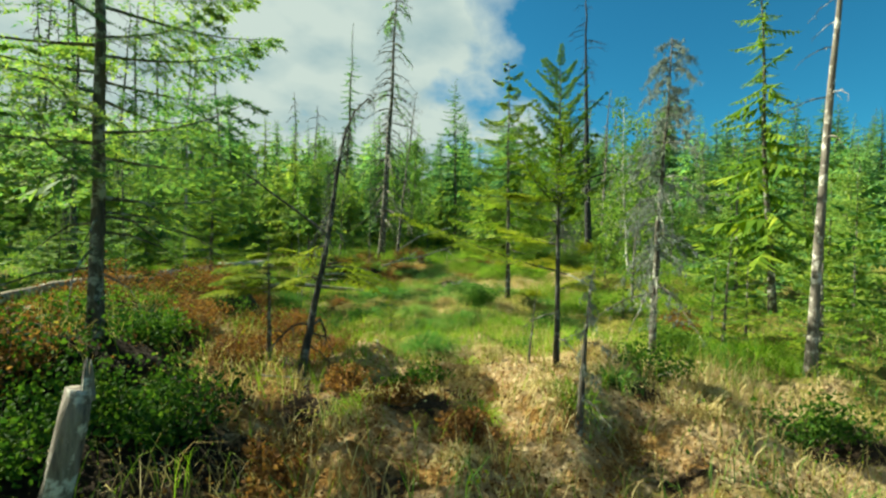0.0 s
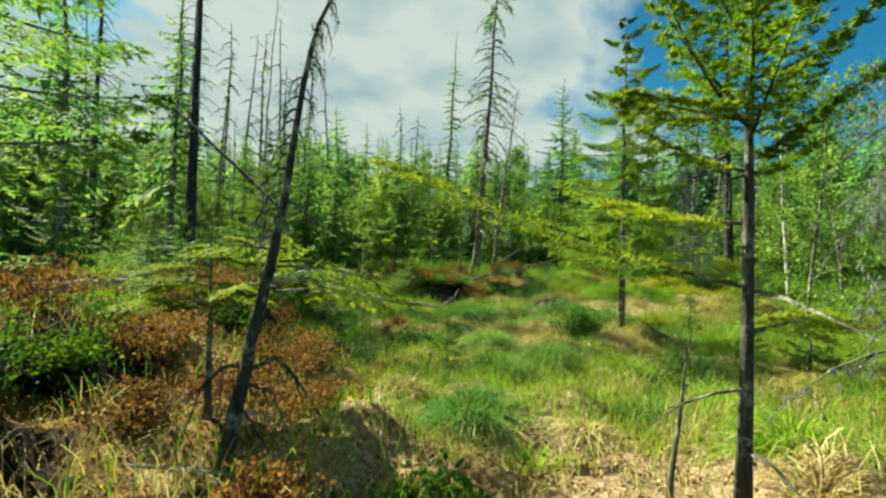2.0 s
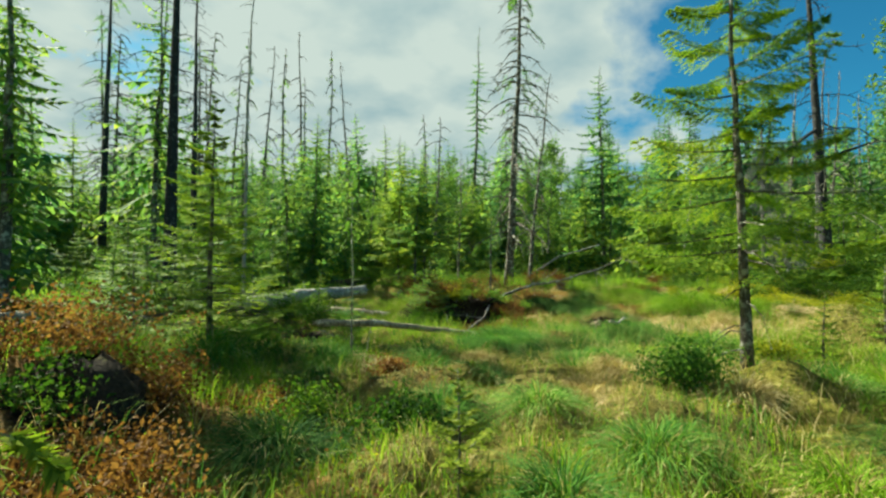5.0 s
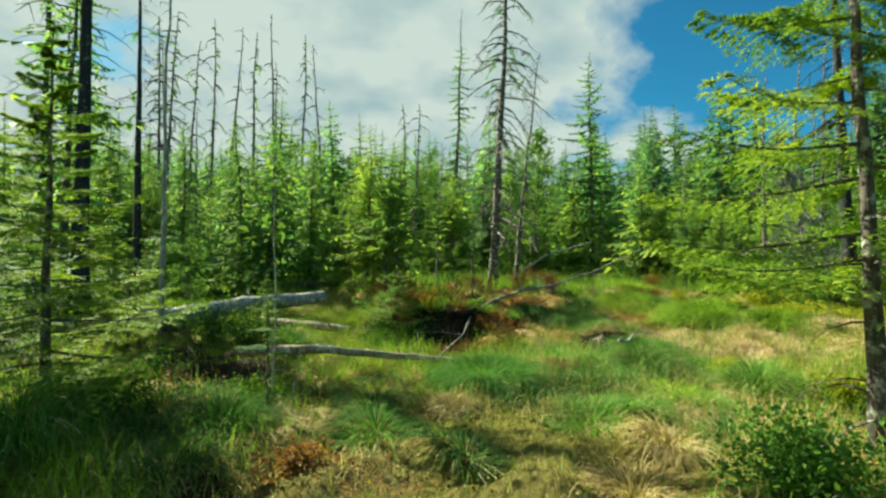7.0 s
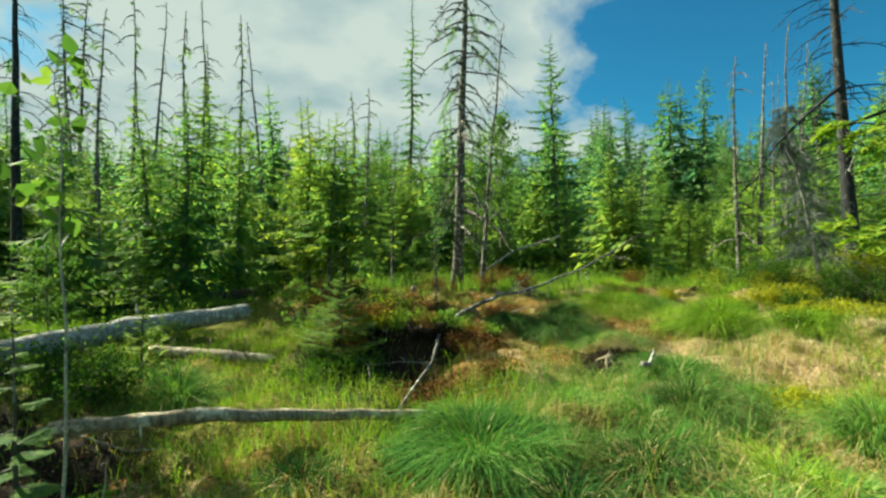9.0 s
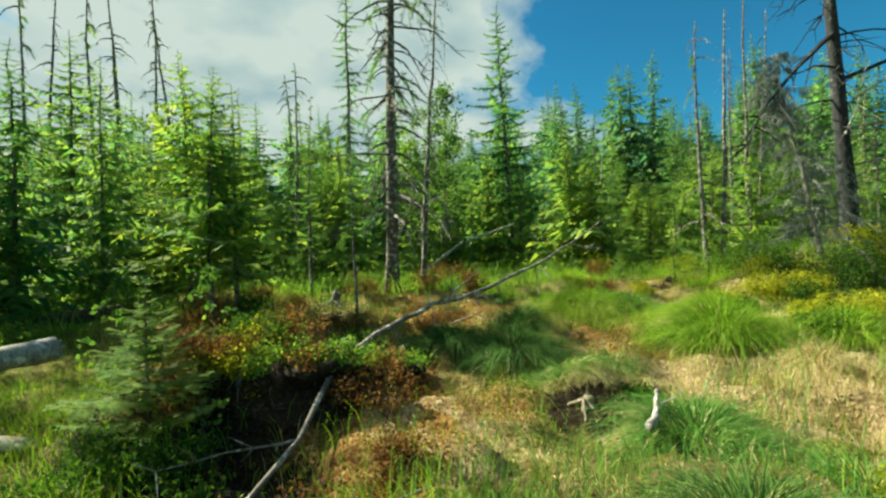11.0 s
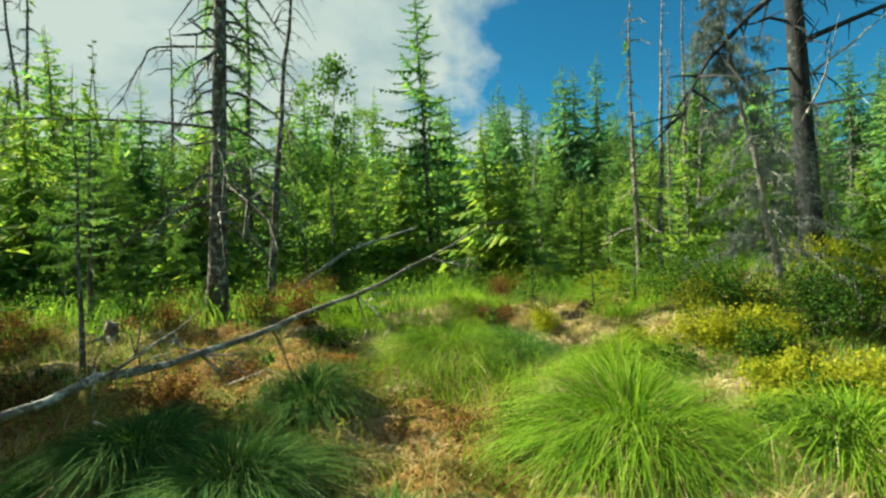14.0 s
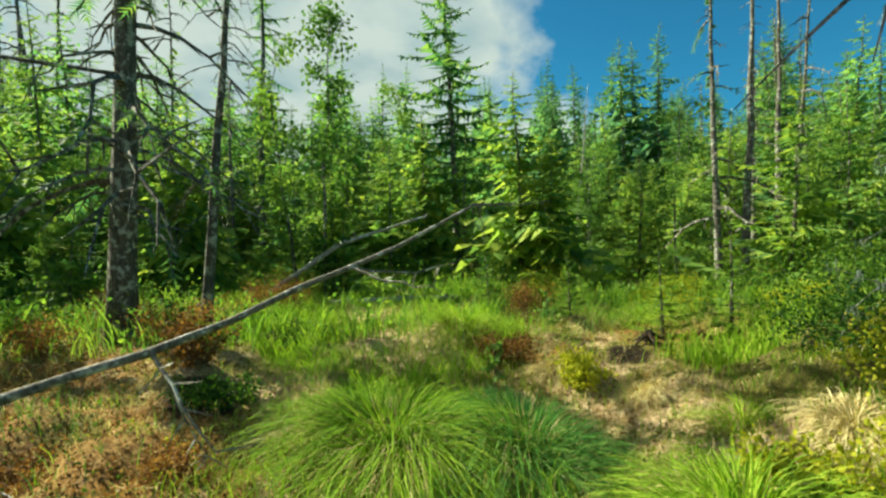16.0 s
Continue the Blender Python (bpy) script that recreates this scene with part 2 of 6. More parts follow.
# ---- mesh building ----
class Geo:
    def __init__(self):
        self.v, self.f, self.n = [], [], 0

    def add(self, v, f):
        self.v.append(np.asarray(v, float).reshape(-1, 3))
        self.f.append(np.asarray(f, int) + self.n)
        self.n += len(self.v[-1])

    def tris(self, a, b, c):
        k = len(a)
        self.add(np.stack([a, b, c], 1), np.arange(3 * k).reshape(k, 3))

    def tube(self, pts, radii, sides=5, rough=0.0, rng=None):
        pts, radii = np.asarray(pts, float), np.asarray(radii, float)
        k = len(pts)
        d = np.gradient(pts, axis=0)
        d /= np.linalg.norm(d, axis=1)[:, None] + 1e-9
        ref = np.array([1.0, 0.0, 0.0]) if abs(d[0][0]) < 0.8 else np.array([0.0, 1.0, 0.0])
        u = np.cross(d, ref)
        u /= np.linalg.norm(u, axis=1)[:, None] + 1e-9
        w = np.cross(d, u)
        a = np.arange(sides) * 2 * np.pi / sides
        r = radii[:, None] * np.ones(sides)
        if rough:
            r = r * (1 + rough * (rng.random((k, sides)) - 0.5))
        ring = pts[:, None] + r[..., None] * (np.cos(a)[None, :, None] * u[:, None] + np.sin(a)[None, :, None] * w[:, None])
        i, j = np.meshgrid(np.arange(k - 1), np.arange(sides), indexing="ij")
        j2 = (j + 1) % sides
        q = np.stack([i * sides + j, i * sides + j2, (i + 1) * sides + j2, (i + 1) * sides + j], -1).reshape(-1, 4)
        base = self.n
        self.add(ring, q)
        # closed ends
        self.v.append(pts[[0, -1]])
        c0 = self.n
        self.n += 2
        jj = np.arange(sides)
        self.f.append(np.stack([np.full(sides, c0), base + (jj + 1) % sides, base + jj], 1))
        top = base + (k - 1) * sides
        self.f.append(np.stack([np.full(sides, c0 + 1), top + jj, top + (jj + 1) % sides], 1))

    def mesh(self, name, smooth=False):
        me = bpy.data.meshes.new(name)
        v = np.concatenate(self.v)
        sizes = np.concatenate([np.full(len(f), f.shape[1]) for f in self.f])
        loops = np.concatenate([f.ravel() for f in self.f])
        me.vertices.add(len(v))
        me.vertices.foreach_set("co", v.ravel())
        me.loops.add(len(loops))
        me.loops.foreach_set("vertex_index", loops.astype(np.int32))
        me.polygons.add(len(sizes))
        me.polygons.foreach_set("loop_start", np.r_[0, np.cumsum(sizes)[:-1]].astype(np.int32))
        me.polygons.foreach_set("use_smooth", np.full(len(sizes), smooth))
        me.update(calc_edges=True)
        return me


def part(name, geo, mat, parent=None, label="", smooth=False):
    me = geo.mesh(name, smooth)
    me.materials.append(mat)
    ob = new(name, me)
    ob.parent = parent
    return tagged(ob, label)


def thing(name, label, category, group=""):
    e = new(name)
    e.empty_display_size = 0.1
    return tagged(e, label, category, group)


# ---- the ground ----
BUMPS = [
    (-0.4, -2.4, 0.26, 1.7), (1.75, -2.5, 0.26, 0.8), (-2.0, -2.3, 0.34, 1.0), (-3.0, -0.8, 0.40, 1.5), (3.2, -2.0, 0.16, 1.6),
    (3.5, 3.25, 0.32, 1.2), (-3.5, 1.6, 0.45, 1.1), (0.85, 7.7, -0.34, 0.55), (-1.7, 1.2, 0.45, 0.75), (-2.9, 4.6, 0.30, 0.9), (-0.9, 2.9, -0.10, 1.0), (-2.3, -0.35, 0.34, 0.8), (-1.9, -1.9, 0.2, 0.6),
    (9.9, 11.5, 0.62, 1.5), (8.2, 10.9, 0.22, 0.9), (12.5, 13.5, 0.50, 2.4), (2.2, 15.6, 0.12, 1.2), (3.62, 8.65, 0.14, 0.5), (3.5, 8.3, -0.10, 0.3),
    (0.2, 11.0, 0.25, 0.9), (-1.4, 13.2, 0.22, 1.2), (0.6, 9.4, 0.36, 0.6), (-0.3, 9.4, 0.28, 0.7), (1.65, 9.8, 0.12, 0.6), (7.0, 12.4, -0.18, 1.1), (6.0, 15.5, 0.12, 1.4),
    (-1.6, 5.6, -0.16, 0.8), (3.7, 13.2, 0.16, 0.6), (-6.5, 9.3, 0.25, 1.6), (5.2, 6.2, 0.10, 1.2), (8.0, 8.4, 0.25, 1.2), (6.9, 0.3, 0.3, 2.0),
]
wave = np.random.default_rng(5)
WAVES = [(wave.normal(size=2) * k, wave.random() * 6.28, a) for k, a in [(0.35, 0.05)] * 4 + [(1.9, 0.030)] * 6 + [(4.5, 0.027)] * 8 + [(9.0, 0.016)] * 8 + [(19.0, 0.006)] * 8]


def ground_z(x, y):
    x, y = np.asarray(x, float), np.asarray(y, float)
    z = 0.026 * np.clip(y - 5, 0, 30) + 0.0
    far = np.hypot(x, y - 5)
    z = z + 0.11 * np.clip(far - 42, 0, 90) * np.clip(0.5 + (0.5 * x + y) / 90, 0.25, 1)
    for bx, by, a, r in BUMPS:
        z = z + a * np.exp(-((x - bx) ** 2 + (y - by) ** 2) / (r * r))
    near = np.exp(-(far / 40) ** 2)
    flat = np.exp(-(far / 17) ** 6)
    for k, p, a in WAVES:
        z = z + (near if a > 0.04 else flat) * a * np.sin(k[0] * x + k[1] * y + p)
    return z


def gz(x, y):
    return float(ground_z(x, y))


# what covers the bog floor: (x, y, radius, strength); the peat spots also paint shade
RUST = [(1.8, 8.0, 0.95, 0.58), (-0.5, -0.8, 1.0, 0.68), (2.5, 8.6, 0.7, 0.6), (-1.9, -0.6, 1.6, 0.55), (-1.4, 1.3, 1.2, 0.65), (-0.9, -0.3, 1.2, 0.55), (-0.2, 0.4, 0.9, 0.55), (0.3, -2.7, 1.8, 0.55), (1.7, -3.0, 1.3, 0.5), (0.0, -3.6, 1.2, 0.55), (7.0, 12.8, 1.1, 0.42), (5.9, 9.9, 0.7, 0.45), (-1.2, -2.2, 1.2, 0.7), (-2.6, -3.0, 1.5, 0.6), (0.9, 8.7, 0.9, 0.7), (0.4, 9.9, 1.0, 0.7), (1.2, 7.4, 0.9, 0.8), (-0.4, 12.4, 1.6, 0.7),
        (2.2, 17.0, 1.6, 0.6), (4.9, 10.2, 0.6, 0.5), (7.4, 15.2, 0.9, 0.5), (3.4, 12.6, 1.2, 0.45), (0.2, 3.2, 0.9, 0.4), (5.0, 4.6, 0.6, 0.4), (4.6, 9.9, 0.8, 0.6), (4.4, 11.2, 0.8, 0.55), (3.0, 11.6, 1.0, 0.5), (-0.2, 6.0, 1.0, 0.5), (0.2, 4.6, 0.9, 0.45), (6.9, 13.6, 0.6, 0.5), (-1.8, 5.4, 1.2, 0.55), (-2.0, 8.0, 1.4, 0.5), (3.8, 12.1, 1.3, 0.65), (4.8, 10.6, 0.9, 0.6), (2.2, 12.6, 1.4, 0.7), (1.0, 11.2, 1.2, 0.7), (1.8, 9.4, 0.9, 0.8), (0.9, 9.5, 0.9, 0.8), (8.4, 14.2, 1.0, 0.6), (2.4, 14.2, 1.3, 0.6)]
STRAW = [(-0.6, -0.5, 1.4, 0.7), (-1.7, 0.1, 1.2, 0.6), (5.6, 8.3, 1.3, 0.85), (4.4, 8.7, 1, 0.85), (6.9, 9.4, 1, 0.85), (3.3, 4.6, 1.4, 0.46), (2, 0.3, 1.3, 0.46), (7.2, 11.9, 1, 0.68), (0.4, -2.6, 2.2, 0.9), (2.6, -2.6, 1.8, 0.8), (1.6, -0.6, 1.4, 0.43), (1.5, 2.6, 1.5, 0.31), (3.2, 6.2, 1.6, 0.5), (4.2, 8.2, 1, 0.8), (6.6, 10.6, 1.2, 0.7), (6.9, 12.6, 1.4, 0.62), (8, 14.6, 1.4, 0.55),
         (2, 8, 0.9, 0.8), (4.1, 13.4, 1.2, 0.6), (5.4, 16.6, 1.6, 0.5), (-1, 4.6, 1.3, 0.7), (6.2, 7.4, 1.4, 0.5), (0.6, 0.6, 0.8, 0.31), (7.4, 9, 1, 0.7), (4, 11.6, 1, 0.7), (4.5, 10.4, 0.9, 0.7), (0.4, 5.2, 1.2, 0.34), (3, 14.2, 1.4, 0.6), (5.6, 14.4, 1.3, 0.6), (1, 13.6, 1.2, 0.5), (3, 4.2, 1.4, 0.37), (1.2, 10.2, 1, 0.6)]
# bare peat hollows, plus dark spots that paint shade into the ground colour
PEAT_SHADE = [(-1.2, -0.5, 0.4, 0.65), (-2.0, -0.2, 0.6, 0.75), (-0.3, -2.0, 0.25, 0.7), (0.9, -2.3, 0.22, 0.7), (1.4, -1.7, 0.2, 0.65), (-1.5, -0.7, 0.6, 0.75), (-0.4, -1.0, 0.45, 0.7), (-0.1, -0.45, 0.3, 0.65), (-2.4, 0.4, 0.5, 0.8), (0.5, -2.7, 0.28, 0.75), (2.2, -2.6, 0.35, 0.7), (-1.3, 1.0, 0.4, 0.9), (-2.1, -1.9, 0.9, 0.8), (0.75, 7.7, 0.65, 0.9), (3.52, 8.3, 0.34, 0.95), (3.3, 8.5, 0.25, 0.8), (0.6, -2.0, 0.30, 0.7), (-1.5, -3.2, 1.1, 1.0), (-1.2, -2.2, 0.7, 0.9), (3.3, -3.2, 0.5, 0.9), (0.3, 7.4, 0.8, 0.9), (0.1, -3.6, 0.4, 0.5), (0.9, -3.1, 0.3, 0.5), (-0.5, -3.0, 0.5, 0.55), (1.9, -3.4, 0.35, 0.55), (-0.2, -2.3, 0.3, 0.7), (2.6, -2.1, 0.45, 0.6), (3.9, 13.1, 0.4, 0.8), (0.9, 12.9, 0.5, 0.7), (-0.6, 3.0, 0.35, 0.7), (0.7, 8.45, 0.4, 0.9), (0.3, 8.6, 0.4, 0.9), (1.3, 8.75, 0.3, 0.85), (2.1, 10.2, 0.35, 0.8), (1.4, 9.7, 0.35, 0.7), (-0.2, 8.5, 0.7, 0.8), (-1.7, 5.7, 0.7, 0.8), (-2.6, 6.4, 0.8, 0.75), (3.9, 8.6, 0.3, 0.8), (4.4, 15.0, 0.35, 0.8), (2.6, 11.1, 0.4, 0.7), (3.3, 8.3, 0.3, 0.7), (7.7, 13.4, 0.3, 0.8), (2.0, 13.4, 0.4, 0.7), (1.4, 16.0, 0.6, 0.7), (-1.5, 14.6, 0.9, 0.7), (9.0, 11.9, 0.5, 0.7), (5.2, 9.9, 0.25, 0.7)]


def cover_of(spots, x, y):
    c = np.zeros_like(np.asarray(x, float))
    for sx, sy, r, a in spots:
        c = np.maximum(c, a * np.exp(-(((x - sx) ** 2 + (y - sy) ** 2) / (r * r)) ** 1.5))
    return c


def axis(lo, hi, fine_lo, fine_hi, step):
    fine = np.arange(fine_lo, fine_hi + step / 2, step)
    out = lambda start, end: start + np.sign(end - start) * (np.geomspace(step * 1.0, abs(end - start) + step, 34) - step)[1:]
    return np.unique(np.r_[out(fine_lo, lo)[::-1], fine, out(fine_hi, hi)])


def make_ground():
    xs, ys = axis(-900, 900, -9, 15, 0.085), axis(-900, 900, -6.5, 20, 0.085)
    gx, gy = np.meshgrid(xs, ys, indexing="ij")
    v = np.stack([gx, gy, ground_z(gx, gy)], -1).reshape(-1, 3)
    nx, ny = len(xs), len(ys)
    i, j = np.meshgrid(np.arange(nx - 1), np.arange(ny - 1), indexing="ij")
    q = np.stack([i * ny + j, (i + 1) * ny + j, (i + 1) * ny + j + 1, i * ny + j + 1], -1).reshape(-1, 4)
    g = Geo()
    g.add(v, q)
    ob = part("ground", g, M_GROUND, smooth=True)
    for kind, spots in (("rust_cover", RUST), ("straw_cover", STRAW), ("peat_shade_cover", PEAT_SHADE)):
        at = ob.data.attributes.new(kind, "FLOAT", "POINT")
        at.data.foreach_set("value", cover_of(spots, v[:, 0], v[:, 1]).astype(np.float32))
    tagged(ob, "mossy bog floor with straw, green and rust patches", "ground", kind="structure")


make_ground()


# ---- trees ----
def unit(v):
    return v / (np.linalg.norm(v, axis=-1, keepdims=True) + 1e-9)


UP = np.array([0.0, 0.0, 1.0])
RAW = {}


def needles(geo, p0, p1, n, length, width, rng, spread=0.85, loft=0.5):
    """Needles along twigs p0 to p1 (arrays), n on each side."""
    d = unit(p1 - p0)
    side = unit(np.cross(d, UP))
    s = (np.arange(n) + 0.5) / n
    base = (p0[:, None] + (p1 - p0)[:, None] * s[None, :, None]).reshape(-1, 3)
    dd, ss = np.repeat(d, n, 0), np.repeat(side, n, 0)
    for sign in (1, -1):
        k = len(base)
        l = length * (0.7 + 0.6 * rng.random((k, 1)))
        tip = base + l * (0.6 * dd + sign * spread * ss + (rng.random((k, 1)) - 0.45) * loft * UP)
        w = width * (0.7 + 0.6 * rng.random((k, 1)))
        geo.tris(base - dd * w * 0.5, base + dd * w * 0.5, tip)
    tip = p1 + d * length
    geo.tris(p1 - side * width * 0.5, p1 + side * width * 0.5, tip)


def bough(wood, green, base, out, length, droop, lift, pairs, n, nl, nw, rng, fan=0.40, hang=0.0, thick=None, bare=0.12, loft=0.5, sub=0):
    """One bough: a bent axis with side twigs, set with needles."""
    t = np.linspace(0, 1, 7)
    out = unit(np.array([out[0], out[1], 0.0]))
    perp = np.array([-out[1], out[0], 0.0])
    bend = (rng.random() - 0.5) * 0.22
    def at(s):
        s = np.asarray(s)[..., None]
        return base + length * (out * s + perp * bend * s * s + UP * (-droop * s ** 1.25 + lift * s ** 2.6))
    r = thick or 0.004 + 0.009 * length
    wood.tube(at(t), r * (1 - 0.85 * t), 3)
    s = np.linspace(bare, 0.97, pairs)
    p = at(s)
    d = unit(at(s + 0.02) - p)
    for sign in (1, -1):
        l = length * fan * (1.02 - s) ** 0.75 + 0.07 * length
        l = l * (0.75 + 0.5 * rng.random(pairs))
        way = unit(0.75 * d + sign * 0.8 * unit(np.cross(d, UP)) - UP * (hang + 0.18 * rng.random((pairs, 1))))
        needles(green, p, p + way * l[:, None], n, nl, nw, rng, loft=loft)
        for j in range(sub):
            f = 0.22 + 0.62 * (j + rng.random((pairs, 1)) * 0.7) / sub
            q = p + way * l[:, None] * f
            fork = unit(0.8 * way + (1 if j % 2 else -1) * 0.62 * unit(np.cross(way, UP)) - UP * (0.5 * hang + 0.25 * (rng.random((pairs, 1)) - 0.4)))
            needles(green, q, q + fork * l[:, None] * 0.5 * (1.1 - 0.6 * f), max(3, n - 3), nl * 0.9, nw * 0.9, rng, loft=loft)
    needles(green, at(np.array([bare, 0.5])), at(np.array([0.5, 1.0])), n + 2, nl, nw, rng, loft=loft)


def fronds(geo, base, out, length, droop, lift, segs, width, hang, rng):
    """Many boughs at once, each a feathered, sagging frond with ragged side twigs and a curtain below."""
    n = len(base)
    out = unit(np.concatenate([out, np.zeros((n, 1))], 1))
    perp = np.stack([-out[:, 1], out[:, 0], 0 * out[:, 0]], 1)
    bend = rng.normal(size=(n, 1)) * 0.14
    def at(q):
        return base + length[:, None] * (out * q + perp * bend * q * q + UP * (-droop[:, None] * q ** 1.2 + lift * q ** 2.6))
    for i in range(segs):
        a, b = i / segs, (i + 1) / segs
        p0, p1 = at(a), at(b)
        d = unit(p1 - p0)
        for sign in (1, -1):
            l = length * width * (1.08 - a) ** 0.7 * rng.uniform(0.45, 1.25, n) * (0.55 if i == 0 else 1)
            way = unit(0.62 * d + sign * perp - UP * (hang * rng.uniform(0.1, 1.2, (n, 1))))
            geo.tris(p0, p1, p0 + 0.5 * (p1 - p0) + way * l[:, None])
        drop = length * width * rng.uniform(0.15, 0.75, n) * (1.1 - a)
        geo.tris(p0, p1, (p0 + p1) / 2 + unit(rng.normal(size=(n, 3)) * 0.35 - UP) * drop[:, None])
    p0, p1 = at(0.93), at(1.0)
    tip = p1 + unit(p1 - p0) * (length * 0.12)[:, None]
    geo.tris(p0 - perp * (length * 0.05)[:, None], p0 + perp * (length * 0.05)[:, None], tip)


def trunk_line(h, lean, wob, rng, k=12):
    t = np.linspace(0, 1, k)
    w = np.cumsum(rng.normal(size=(k, 2)) * wob, 0) * t[:, None]
    return np.stack([lean[0] * t + w[:, 0], lean[1] * t + w[:, 1], h * t], 1)


def on_line(line, z):
    return np.array([np.interp(z, line[:, 2], line[:, 0]), np.interp(z, line[:, 2], line[:, 1]), z])


def spruce(name, label, h, seed, r0=None, crown=0.15, reach=0.22, count=60, pairs=5, n=4, nl=0.07, nw=0.03, mat=None, wood_mat=None,
           lean=(0, 0), droop=0.25, lift=0.22, slim=1.0, dead=0, split=False, lichen=0, hang=0.1, gap=0.12, root=-0.15, upswept=0.0, fan=0.40, loft=0.5, fat=0.015, sub=0, uneven=0.6, segs=0, width=0.34):
    """A conifer with its trunk's foot at the origin."""
    rng = np.random.default_rng(seed)
    top = thing(name, label, "tree")
    wood, green, twigs_done = Geo(), Geo(), []
    line = trunk_line(h, lean, 0.006 * h, rng)
    line[0, 2] = root
    r0 = r0 or 0.010 + 0.0105 * h
    rad = r0 * (1.0 - 0.93 * np.linspace(0, 1, 12) ** 0.9)
    rad[0] *= 1.25
    wood.tube(line, rad, 8, 0.12, rng)
    az = rng.random() * 6.28
    feathered = []
    zs = crown + (1 - crown) * (np.arange(count) + rng.random(count) * 0.8) / count
    parts_done = []
    for k, zf in enumerate(zs):
        if rng.random() < gap:
            continue
        az += 2.4 + rng.normal() * 0.4
        l = h * reach * slim * ((1 - zf) ** (0.74 if segs else 1.0) + fat) * (0.95 - uneven / 2 + uneven * rng.random())
        low = min(1.0, (zf - crown) / 0.12 + 0.55)
        l = max(l * low, 0.04)
        b = on_line(line, zf * h)
        if segs:
            feathered.append((*b, math.cos(az), math.sin(az), l, droop * (1 - 0.6 * zf) + 0.12 * rng.normal()))
            continue
        g = Geo() if split else green
        up = upswept * zf
        w2 = Geo() if split else wood
        bough(w2, g, b, (math.cos(az), math.sin(az)), l, droop * (1 - 0.75 * zf) - up, lift, pairs, n, nl * (1.1 - 0.65 * zf), nw * (1.1 - 0.65 * zf), rng, hang=hang, fan=fan, loft=loft, sub=sub)
        if split:
            parts_done.append((g, w2))
    if segs:
        fe = np.array(feathered)
        fronds(green, fe[:, :3], fe[:, 3:5], fe[:, 5], fe[:, 6], lift, segs, width, hang, rng)
    # leader
    tipz = on_line(line, h)
    needles(green, (tipz - UP * 0.07 * h)[None], (tipz + UP * 0.02 * h)[None], n + 3, nl * 0.35, nw * 0.4, rng)
    for _ in range(dead):
        zf = rng.uniform(0.04, max(crown * 1.3, 0.12))
        b, a = on_line(line, zf * h), rng.random() * 6.28
        l = h * reach * rng.uniform(0.25, 0.7)
        t = np.linspace(0, 1, 4)[:, None]
        o = np.array([math.cos(a), math.sin(a), 0])
        pts = b + l * (o * t - UP * 0.35 * t ** 2 + rng.normal(size=(4, 3)) * 0.03 * t)
        twig = Geo()
        twig.tube(pts, 0.007 * (1.1 - t[:, 0]) * (1 + 0.1 * h), 3)
        twigs_done.append(twig)
    part("trunk", wood, wood_mat or M_BARK, top, smooth=True)
    part("crown", green, mat or M_NEEDLE, top)
    for g, w2 in parts_done:
        tagged(part("needles", g, mat or M_NEEDLE, part("bough", w2, wood_mat or M_BARK, top)), kind="stuff")
    for g in twigs_done:
        part("dead_branch", g, M_BARK, top, "bare grey dead branch")
    RAW[top.name] = (wood, green)
    return top


def tufts(geo, pts, n, size, rng):
    """Hanging lichen rags at points."""
    p = np.repeat(np.asarray(pts), n, 0) + rng.normal(size=(len(pts) * n, 3)) * size * 0.35
    a = rng.random((len(p), 1)) * 6.28
    side = np.concatenate([np.cos(a), np.sin(a), 0 * a], 1)
    l = size * (0.5 + rng.random((len(p), 1)))
    geo.tris(p - side * size * 0.09, p + side * size * 0.09, p - UP * l + rng.normal(size=(len(p), 3)) * size * 0.3)


